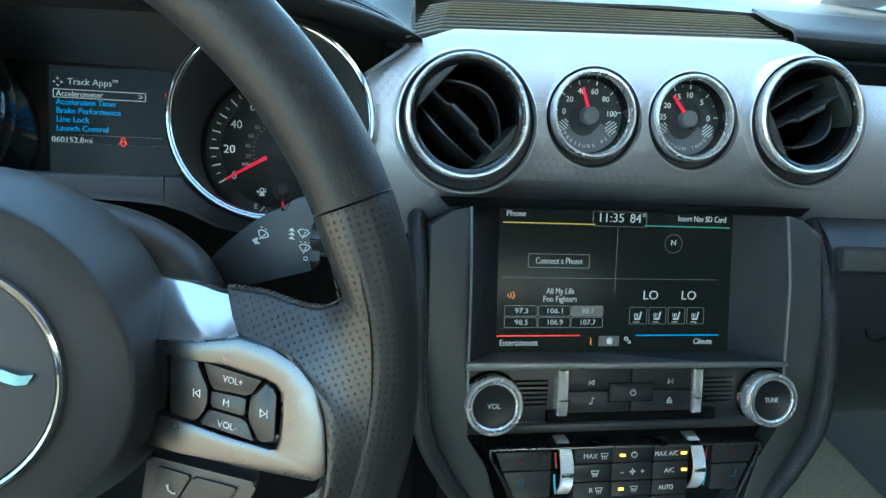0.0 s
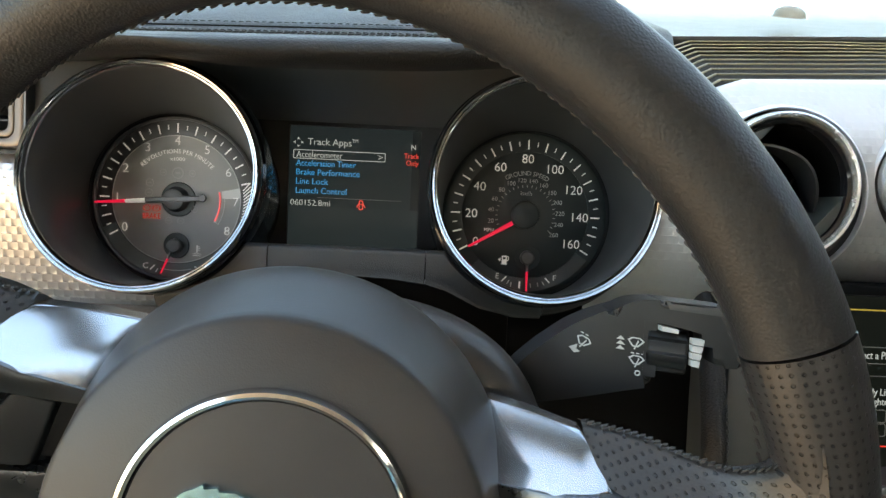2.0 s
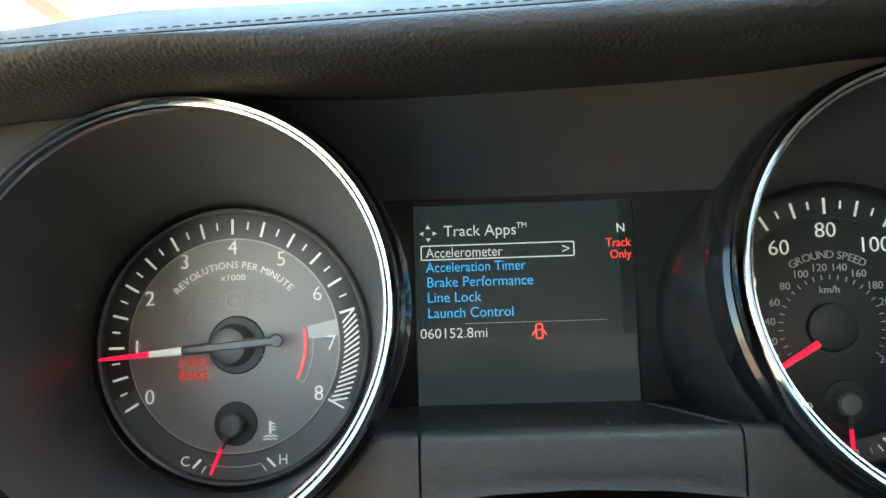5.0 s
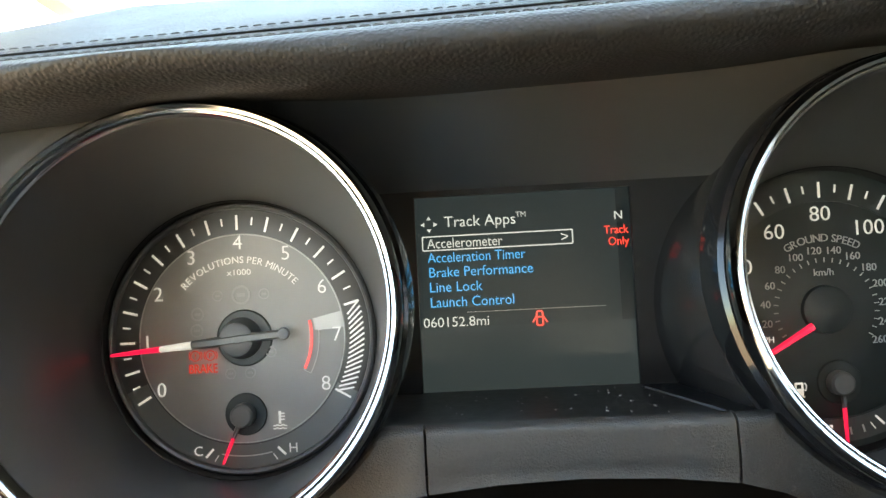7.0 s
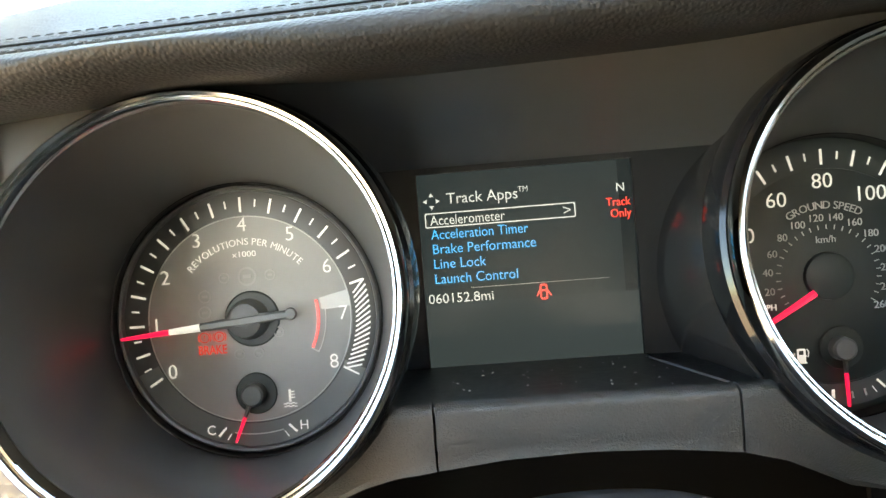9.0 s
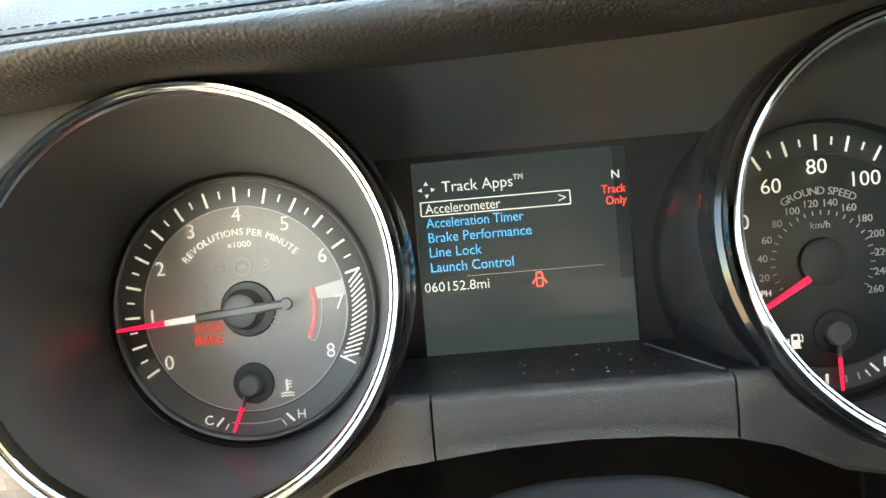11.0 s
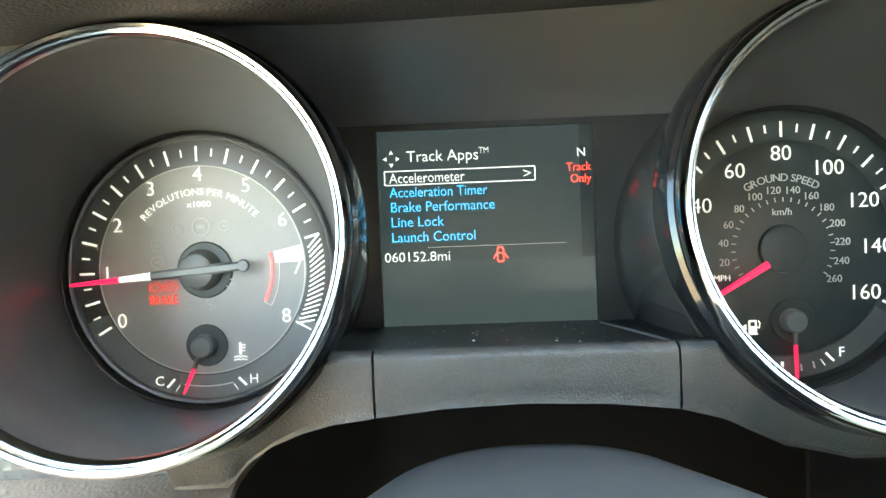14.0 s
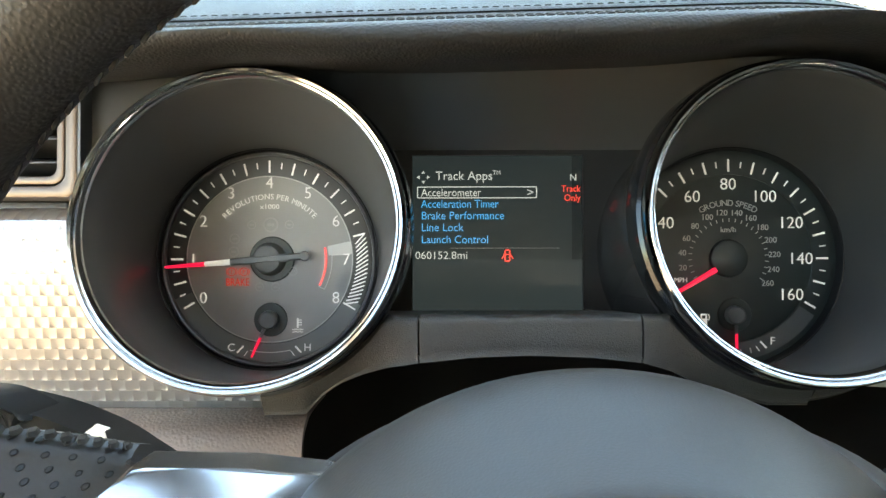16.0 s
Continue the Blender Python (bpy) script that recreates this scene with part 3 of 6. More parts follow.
def lower_dash():
    """Knee panel, and near-black sheets for the shade in the hollow behind the steering wheel."""
    root = thing("lower_dashboard", (0, 0.0, -0.12), "dark grained lower dashboard round the steering column", "dashboard", kind="structure")

    def knee(u, v):
        x = -0.42 + 0.332 * u
        y, z = spline([(-0.030, -0.0675), (-0.062, -0.0680), (-0.075, -0.0705), (-0.083, -0.078), (-0.084, -0.10), (-0.07, -0.16), (-0.05, -0.26), (-0.03, -0.40)], v)
        return Vector((x, y, z))
    part("knee_panel", sheet(knee, 76, 60, 0.003, in_cone), KNEE, root, "grained knee panel, warm light put into its brown colour")

    def right(u, v):
        x = 0.108 + 0.122 * u
        y, z = spline([(-0.045, -0.060), (-0.048, -0.075), (-0.045, -0.12), (-0.04, -0.2), (-0.03, -0.40)], v)
        return Vector((x, y, z))
    part("side_panel", sheet(right, 12, 24, 0.003), SHADE_RUBBER, root)
    part("side_filler", box((0.226, -0.020, -0.215), (0.05, 0.03, 0.38), 0.002), SHADE_RUBBER, root)
    part("hollow", box((0.05, 0.012, -0.245), (0.42, 0.01, 0.43)), SHADE_RUBBER, root)

    def glove(u, v):
        x = 0.53 + 0.6 * u
        y, z = spline([(-0.088, -0.036), (-0.11, -0.06), (-0.115, -0.1), (-0.10, -0.16), (-0.06, -0.20), (0.05, -0.21)], v)
        return Vector((x, y, z))
    part("passenger_panel", sheet(glove, 20, 24, 0.003), STALK_BLACK, root)
    part("passenger_ledge", box((0.85, -0.110, -0.068), (0.632, 0.02, 0.020), 0.003), STALK_BLACK, root)
    part("passenger_inset", box((0.85, -0.119, -0.068), (0.63, 0.004, 0.016), 0.001), STRIP, root)


lower_dash()


def left_trim():
    root = thing("trim_left", (-0.25, -0.07, -0.02), "engine-turned aluminium dashboard trim left of the dials", "trim", kind="structure")

    def f(u, v):
        x = -0.42 + 0.36 * u
        y, z = spline([(-0.0655, -0.0720), (-0.0695, -0.0520), (-0.0740, -0.028), (-0.076, -0.004), (-0.0705, 0.0165), (-0.058, 0.0245)], v)
        return Vector((x, y, z))
    inside = lambda p: math.hypot(p.x - RINGS[-1][0], p.z - RINGS[-1][1]) < 0.0680 or p.x > -0.104 or in_cone(p)
    part("foil", sheet(f, 160, 60, 0.002, inside), FOIL_DEEP, root)


left_trim()


def centre_trim():
    root = thing("trim_centre", (0.375, -0.1, 0.03), "brushed engine-turned aluminium dashboard trim", "trim", kind="structure")
    cuts = [(0.2480, 0.0192, 0.0470), (0.3390, 0.0275, 0.0352), (0.4140, 0.0288, 0.0352), (0.5000, 0.0322, 0.0470), (*RINGS[1], 0.0680)]

    def f(u, v):
        x = 0.155 + 1.0 * u
        y, z = spline([(-0.066, -0.040), (-0.089, -0.030), (-0.104, -0.014), (-0.110, 0.010), (-0.1065, 0.039), (-0.094, 0.066), (-0.073, 0.085), (-0.052, 0.092)], v)
        lift = 0.0125 * max(0.0, min(1.0, (x - 0.23) / 0.29)) * v
        z += lift
        low = max(0.0, min(1.0, (0.280 - x) / 0.06), min(1.0, (x - 0.472) / 0.06))
        low = low * low * (3 - 2 * low)
        z -= 0.018 * low * (1 - v) ** 3
        y -= (0.018 if x < 0.35 else 0.004) * low * (1 - v) ** 3
        if x < 0.25:
            k = (0.25 - x) / 0.095
            z = z - 0.028 * k * max(0.0, v - 0.35) / 0.65
            y += 0.030 * k ** 1.3
        if x > 0.52:
            k = min(1.0, (x - 0.52) / 0.06)
            z -= 0.035 * k * k * (3 - 2 * k) * max(0.0, v - 0.4) / 0.6
        return Vector((x, y, z))
    inside = lambda p: any(math.hypot(p.x - a, p.z - b) < r for a, b, r in cuts) or (p.x < 0.2118 and p.z > 0.0490 + 0.782 * (p.x - 0.1815))

    def trimmed(u, v):
        p = f(u, v)
        for a, b, r in cuts:
            d = math.hypot(p.x - a, p.z - b)
            if abs(d - r) < 0.0013:
                p.x, p.z = a + (p.x - a) * r / d, b + (p.z - b) * r / d
        edge = 0.0490 + 0.782 * (p.x - 0.1815)
        if p.x < 0.2125 and abs(p.z - edge) < 0.0014:
            p.z = edge
        return p
    part("foil", sheet(trimmed, 640, 90, 0.002, inside), FOIL, root)


centre_trim()


def centre_grille():
    """The slatted demister and speaker grille behind the trim."""
    root = thing("demister_grille", (0.375, 0.0, 0.12), "slatted black demister grille, ribs coloured gold as if sunlit", "grille")
    # The near-black tray stands for the shade between the ribs.
    part("tray", sheet(lambda u, v: Vector((0.2005 + 0.57 * u, -0.060 + 0.225 * v, grille_z(0.2005 + 0.57 * u, -0.060 + 0.225 * v) - 0.015)), 8, 8, 0.06), SHADE_RUBBER, root)
    for i in range(10):
        y = -0.043 + 0.0208 * i
        bend = 0.238 + 0.24 * (y + 0.0487)
        pts = [Vector((bend - 0.030, y - 0.040, 0)), Vector((bend - 0.012, y - 0.016, 0)), Vector((bend, y, 0)), Vector((bend + 0.012, y, 0)), Vector((0.40, y, 0)), Vector((grille_end(y), y, 0))]
        pts = [p + Vector((0, 0, grille_z(p.x, p.y) - 0.001)) for p in pts]
        bm = bmesh.new()
        # a thin rib, rounded on top
        rows = []
        for p in pts:
            rows.append([bm.verts.new(p + Vector((0, dy, dz))) for dy, dz in ((-0.0012, -0.0015), (-0.0014, -0.0010), (-0.0011, -0.0005), (0.0, 0.0), (0.0012, 0.0003), (0.0012, -0.0004))])
        for a, b in zip(rows, rows[1:]):
            for k in range(6):
                bm.faces.new((a[k], b[k], b[(k + 1) % 6], a[(k + 1) % 6]))
        bm.faces.new(rows[0][::-1])
        bm.faces.new(rows[-1])
        part("slat", bm, SUNLIT_SLAT, root)


centre_grille()

# ---- instrument cluster ----


def ring_housing(root, s):
    """Chrome ring, flared outer shell and deep inner cone of one main dial. The mouth leans back and turns a little outwards."""
    c = (RINGS[s][0], 0, RINGS[s][1])
    y = RING_Y
    d = (s * 0.123 - c[0], -c[2])

    def lean(bm):
        for v in bm.verts:
            w = max(0.0, min(1.0, v.co.y / y))
            v.co.y += w * (0.167 * (v.co.z - c[2]) - s * 0.074 * (v.co.x - c[0]))
        return bm
    chrome = [(0.0627, y + 0.001), (0.0629, y - 0.0016), (0.0634, y - 0.0028), (0.0640, y - 0.0031), (0.0644, y - 0.0024), (0.0648, y - 0.0040), (0.0658, y - 0.0047), (0.0668, y - 0.0037), (0.0676, y - 0.001), (0.0677, y + 0.003), (0.0670, y + 0.006), (0.0660, y + 0.004), (0.0640, y + 0.003)]
    part("chrome_ring", lean(lathe(chrome, c, 128, closed=True)), CHROME, root, "bright chrome bezel ring")
    part("outer_band", lean(lathe([(0.0672, y + 0.0045), (0.0688, y + 0.0060), (0.0694, y + 0.010), (0.0694, y + 0.021), (0.0690, y + 0.0235), (0.0676, y + 0.0240), (0.0668, y + 0.008)], c, 128, closed=True)), GLOSS, root, "gloss black outer band")
    part("outer_shell", lean(lathe([(0.0674, y + 0.0225), (0.0684, y + 0.0240), (0.0690, 0.035), (0.0670, 0.035), (0.0668, y + 0.0235)], c, 128, closed=True, shift=[(d[0] * q, d[1] * q) for q in (0.22, 0.24, 1.0, 1.0, 0.23)])), SHELL, root, "satin black ring shell")
    part("cone", lean(lathe([(0.0645, y + 0.0030), (0.0632, y + 0.0022), (0.0628, y + 0.010), (0.0612, -0.050), (0.0597, -0.010), (0.0590, -0.0055)], c, 128, shift=[(0, 0), (0, 0), (0, 0), (d[0] * 0.46, d[1] * 0.46), (d[0] * 0.92, d[1] * 0.92), d])), CONE, root, "dark satin gauge cone")
    part("cone_foot", lathe([(0.0590, -0.0056), (0.0586, -0.0052), (0.0582, -0.0020), (0.0580, 0.001)], c, 128, shift=[d, d, d, d]), MASK, root)


def needle(root, c, a, r0, r1, w0, w1, y, mat, name="needle", label=""):
    bm = bmesh.new()
    ca, sa = math.cos(radians(a)), math.sin(radians(a))
    for_pts = []
    for r, w in ((r0, w0), (r1, w1)):
        for side in (-1, 1):
            for h in (0, 1):
                for_pts.append(bm.verts.new((c[0] + r * ca - side * w * sa * (1 - 0.5 * h), y - 0.0012 * h, c[2] + r * sa + side * w * ca * (1 - 0.5 * h))))
    q = for_pts
    for f in ((0, 1, 3, 2), (4, 6, 7, 5), (0, 4, 5, 1), (2, 3, 7, 6), (1, 5, 7, 3), (0, 2, 6, 4)):
        bm.faces.new([q[i] for i in f])
    return part(name, bm, mat, root, label, smooth=False)


def small_gauge(root, c, a, r1, letters, low):
    """The little gauge at a dial's foot: dark disc for the well's shadow, grey hub, red needle."""
    part("small_well_shadow", lathe([(0.0, -0.0010), (0.0088, -0.0012), (0.0091, -0.0006)], (c[0] + 0.0006, 0, c[2]), 40), DIAL_BLACK, root)
    part("small_hub", lathe([(0.0, -0.0062), (0.0040, -0.0062), (0.0049, -0.0054), (0.0051, -0.001)], (c[0], 0, c[2]), 32), HUB_GREY, root)
    needle(root, c, a, 0.003, 0.010, 0.0011, 0.0009, -0.0042, HUB_GREY, "needle_shank")
    needle(root, c, a, 0.0095, r1, 0.0009, 0.0006, -0.0042, RED, "needle", "glowing red needle")
    for s, ch in ((-1, letters[0]), (1, letters[1])):
        write(ch, c[0] + s * 0.0205, -0.0012, low, 0.0058, PRINT, root, name="numeral", bold=-0.00003)
        for a0, w, r2, r3 in ((44.5, 0.0009, 0.0198, 0.0246), (35.0, 0.0004, 0.0205, 0.0236)):
            part("tick", bar(c, 270 + s * a0, r2, r3, w, -0.0013), PRINT, root, smooth=False)


def icon_temp(root, x, z, s, mat):
    bms = [box((x, -0.0012, z + 0.25 * s), (0.16 * s, 0.0003, 0.9 * s))]
    for k in range(3):
        bms.append(box((x + 0.22 * s, -0.0012, z + (0.1 + 0.22 * k) * s), (0.3 * s, 0.0003, 0.08 * s)))
    for k in range(2):
        bms += [box((x + (i - 2) * 0.2 * s, -0.0012, z - (0.35 + 0.22 * k) * s + (0.05 * s if i % 2 else 0)), (0.2 * s, 0.0003, 0.08 * s)) for i in range(5)]
    part("temperature_symbol", join(*bms), mat, root, smooth=False)


def icon_pump(root, x, z, s, mat):
    body = frame_plate(rounded(x - 0.35 * s, x + 0.25 * s, z - 0.5 * s, z + 0.5 * s, 0.08 * s, 2), rounded(x - 0.22 * s, x + 0.12 * s, z + 0.05 * s, z + 0.36 * s, 0.05 * s, 2), -0.0012, -0.0009)
    foot = box((x - 0.05 * s, -0.00105, z - 0.52 * s), (0.75 * s, 0.0003, 0.1 * s))
    hose = sweep([(x + 0.25 * s, -0.001, z), (x + 0.42 * s, -0.001, z - 0.1 * s), (x + 0.48 * s, -0.001, z + 0.25 * s), (x + 0.36 * s, -0.001, z + 0.45 * s)], (0.05 * s, 0.0002), 6)
    arrow = prism([(x - 0.85 * s, z), (x - 0.5 * s, z + 0.22 * s), (x - 0.5 * s, z - 0.22 * s)], -0.0012, -0.0009)
    part("fuel_symbol", join(body, foot, hose, arrow), mat, root, smooth=False)


def tachometer():
    c = (-0.123, 0, 0)
    root = thing("tachometer", (RINGS[-1][0], RING_Y, RINGS[-1][1]), "round grey-faced rev counter in a chrome ring, needle near one", "tachometer")
    ring_housing(root, -1)
    face = part("dial_face", lathe([(0, 0.0), (0.0445, 0.0), (0.0452, 0.0004)], c, 80), TACH_FACE, root, "warm grey dial face")
    part("dial_band", lathe([(0.0450, -0.0006), (0.0555, -0.0006), (0.0580, 0.0006), (0.0580, 0.003), (0.0450, 0.003)], c, 96, closed=True), TACH_BAND, root)
    part("dial_rim", lathe([(0.0553, -0.0004), (0.0558, -0.0024), (0.0568, -0.0030), (0.0578, -0.0022), (0.0580, 0.0)], c, 96), VISOR, root)
    for k in range(27):
        a = 210 - 7.5 * k
        lt = k % 2 == 0
        part("tick", bar(c, a, 0.0465 if lt else 0.0487, 0.0530 if lt else 0.0520, 0.0010 if lt else 0.0007, -0.0011), PRINT, root, smooth=False)
    part("scale_foot", arc_band(c, 0.0455, 0.0552, 203, 333, -0.0008, 0.0003), TACH_FOOT, root, "grey scale foot")
    part("face_line", arc_band(c, 0.0443, 0.0447, -179, 180, -0.0009, 0.0003, 90), PRINT_GREY, root)
    for k in range(17):
        a = 13.0 - 2.55 * k
        p0 = (c[0] + 0.0468 * math.cos(radians(a - 3.2)), c[2] + 0.0468 * math.sin(radians(a - 3.2)))
        p1 = (c[0] + 0.0530 * math.cos(radians(a + 2.0)), c[2] + 0.0530 * math.sin(radians(a + 2.0)))
        d = Vector((p1[0] - p0[0], p1[1] - p0[1])).normalized()
        n = Vector((-d.y, d.x)) * 0.00036
        part("hatch_mark", prism([(p0[0] - n.x, p0[1] - n.y), (p1[0] - n.x, p1[1] - n.y), (p1[0] + n.x, p1[1] + n.y), (p0[0] + n.x, p0[1] + n.y)], -0.0012, -0.0009), PRINT, root, smooth=False)
    part("tick", bar(c, -30.5, 0.0460, 0.0535, 0.0008, -0.0012), PRINT, root, smooth=False)
    for k in range(9):
        a = radians(210 - 30 * k)
        write(str(k), c[0] + 0.0412 * math.cos(a), -0.0008, 0.0412 * math.sin(a), 0.0088, PRINT, root, name="numeral", bold=-0.00006)
    arc_write("REVOLUTIONS PER MINUTE", (c[0], -0.0006, 0), 0.0337, 0.0042, PRINT, root, step=4.55)
    write("x1000", c[0], -0.0006, 0.0283, 0.0036, PRINT, root, width=0.0105)
    part("redline_wedge", arc_band(c, 0.0318, 0.0442, 3.5, 12.5, -0.0004, 0.0003), WEDGE, root)
    part("redline_edge", join(arc_band(c, 0.0333, 0.0337, -29, 3.5, -0.0006, 0.0003), bar(c, 3.5, 0.0333, 0.0400, 0.0004, -0.0005), bar(c, -29, 0.0300, 0.0337, 0.0004, -0.0005)), PRINT_GREY, root)
    part("redline", arc_band(c, 0.0297, 0.0310, -28, 12, -0.0009, 0.0003), RED_LINE, root, "red limit line")
    # unlit warning symbols
    for x, z, s in ((0.0005, 0.0185, 0.0052), (-0.0098, 0.0185, 0.003), (0.0105, 0.0185, 0.003), (-0.0190, 0.0110, 0.0036), (-0.0195, 0.004, 0.0036), (0.0125, -0.0065, 0.003), (-0.0055, -0.0150, 0.003), (0.003, -0.0150, 0.003)):
        part("unlit_lamp", lathe([(s * 0.62, -0.0004), (s * 0.62, -0.0007), (s * 0.8, -0.0007), (s * 0.8, -0.0004)], (c[0] + x, 0, z), 24), FAINT, root)
        part("unlit_lamp", box((c[0] + x, -0.0005, z), (s * 0.7, 0.0003, s * 0.3)), FAINT, root, smooth=False)
    write("BRAKE", c[0] - 0.0172, -0.0008, -0.0122, 0.0056, RED_LAMP, root, width=0.0124, name="warning_lamp", bold=0.00004)
    for x, ch in ((-0.0204, "!"), (-0.0138, "P")):
        part("warning_lamp", lathe([(0.0019, -0.0006), (0.0019, -0.0009), (0.0023, -0.0009), (0.0023, -0.0006)], (c[0] + x, 0, -0.0068), 24), RED_LAMP, root)
        write(ch, c[0] + x, -0.0008, -0.0068, 0.0032, RED_LAMP, root, name="warning_lamp")
        for s in (-1, 1):
            part("warning_lamp", arc_band((c[0] + x, 0, -0.0068), 0.0027, 0.0030, 90 - 90 * s - 38, 90 - 90 * s + 38, -0.0008, n=8), RED_LAMP, root, smooth=False)
    icon_temp(root, c[0] + 0.0152, -0.0358, 0.0058, PRINT)
    small_gauge(root, (c[0], 0, -0.0325), 246, 0.0215, "CH", -0.0472)
    part("arc_line", arc_band(c, 0.0498, 0.0503, 258, 283, -0.0010), PRINT_GREY, root)
    # dark disc set right as the hub's shadow in its well, hub and needle
    part("hub_well_shadow", lathe([(0, -0.0006), (0.0115, -0.0008), (0.0122, -0.0002)], (c[0] + 0.0012, 0, 0), 48), DIAL_BLACK, root)
    part("hub", lathe([(0, -0.0086), (0.0062, -0.0086), (0.0072, -0.0080), (0.0078, -0.003), (0.0090, -0.001)], c, 48), HUB_GREY, root)
    a = 184.5
    needle(root, c, a + 180, 0.0, 0.0205, 0.0026, 0.0017, -0.0078, HUB_GREY, "needle_tail")
    part("needle_weight", lathe([(0, -0.0092), (0.0022, -0.0090), (0.0027, -0.0078)], (c[0] + 0.0203 * math.cos(radians(a + 180)), 0, 0.0203 * math.sin(radians(a + 180))), 24), HUB_GREY, root)
    needle(root, c, a, 0.0, 0.0200, 0.0024, 0.0018, -0.0078, HUB_GREY, "needle_shank")
    needle(root, c, a, 0.0190, 0.0325, 0.0017, 0.0013, -0.0080, NEEDLE_WHITE, "needle_base", "white needle root")
    needle(root, c, a, 0.0324, 0.0535, 0.0013, 0.0007, -0.0080, RED, "needle", "glowing red needle")


def speedometer():
    c = (0.123, 0, 0)
    root = thing("speedometer", (RINGS[1][0], RING_Y, RINGS[1][1]), "round black speedometer in a chrome ring, needle on zero", "speedometer")
    ring_housing(root, 1)
    part("dial_face", lathe([(0, 0.0), (0.0445, 0.0), (0.0452, 0.0004)], c, 80), DIAL_BLACK, root, "black dial face")
    part("dial_band", lathe([(0.0450, -0.0006), (0.0545, -0.0006), (0.0580, 0.0006), (0.0580, 0.003), (0.0450, 0.003)], c, 96, closed=True), DIAL_BLACK, root)
    part("scale_band", arc_band(c, 0.0455, 0.0548, 226, 326, -0.0009, 0.0003), DIAL_BAND, root)
    for k in range(33):
        a = 210 - 7.5 * k
        lt = k % 2 == 0
        part("tick", bar(c, a, 0.0465 if lt else 0.0487, 0.0530 if lt else 0.0520, 0.0010 if lt else 0.0007, -0.0012), PRINT, root, smooth=False)
    for k in range(9):
        a = radians(210 - 30 * k)
        r = 0.0400 if k in (0, 4) else 0.0385
        write(str(20 * k), c[0] + r * math.cos(a), -0.0008, r * math.sin(a), 0.0090, PRINT, root, name="numeral", bold=-0.00007)
    arc_write("GROUND SPEED", (c[0], -0.0006, 0), 0.0298, 0.0046, PRINT_GREY, root, step=5.7)
    write("km/h", c[0], -0.0006, 0.0155, 0.0042, PRINT_GREY, root)
    write("MPH", c[0] - 0.0255, -0.0006, -0.0115, 0.0036, PRINT, root)
    for k in range(1, 14):
        a = 210 - 18.64 * k
        write(str(20 * k), c[0] + 0.0248 * math.cos(radians(a)), -0.0006, 0.0248 * math.sin(radians(a)), 0.0044, PRINT_GREY, root, name="numeral")
    for k in range(27):
        a = 210 - 9.32 * k
        part("tick", bar(c, a, 0.0196, 0.0215, 0.0004, -0.0008), PRINT_GREY, root, smooth=False)
    icon_pump(root, c[0] - 0.0132, -0.0325, 0.0058, PRINT)
    small_gauge(root, (c[0] + 0.0025, 0, -0.0302), 271, 0.0238, "EF", -0.0440)
    part("tick", bar(c, 268, 0.0475, 0.0525, 0.0012, -0.0013), PRINT, root, smooth=False)
    for a in (261, 277, 283):
        part("tick", bar(c, a, 0.0490, 0.0520, 0.0007, -0.0013), PRINT_GREY, root, smooth=False)
    part("hub", lathe([(0, -0.0030), (0.0085, -0.0030), (0.0098, -0.0022), (0.0102, -0.0002)], c, 48), DIAL_BLACK, root)
    needle(root, c, 210.5, 0.0115, 0.0465, 0.0016, 0.0008, -0.0095, RED, "needle", "glowing red needle")


tachometer()
speedometer()


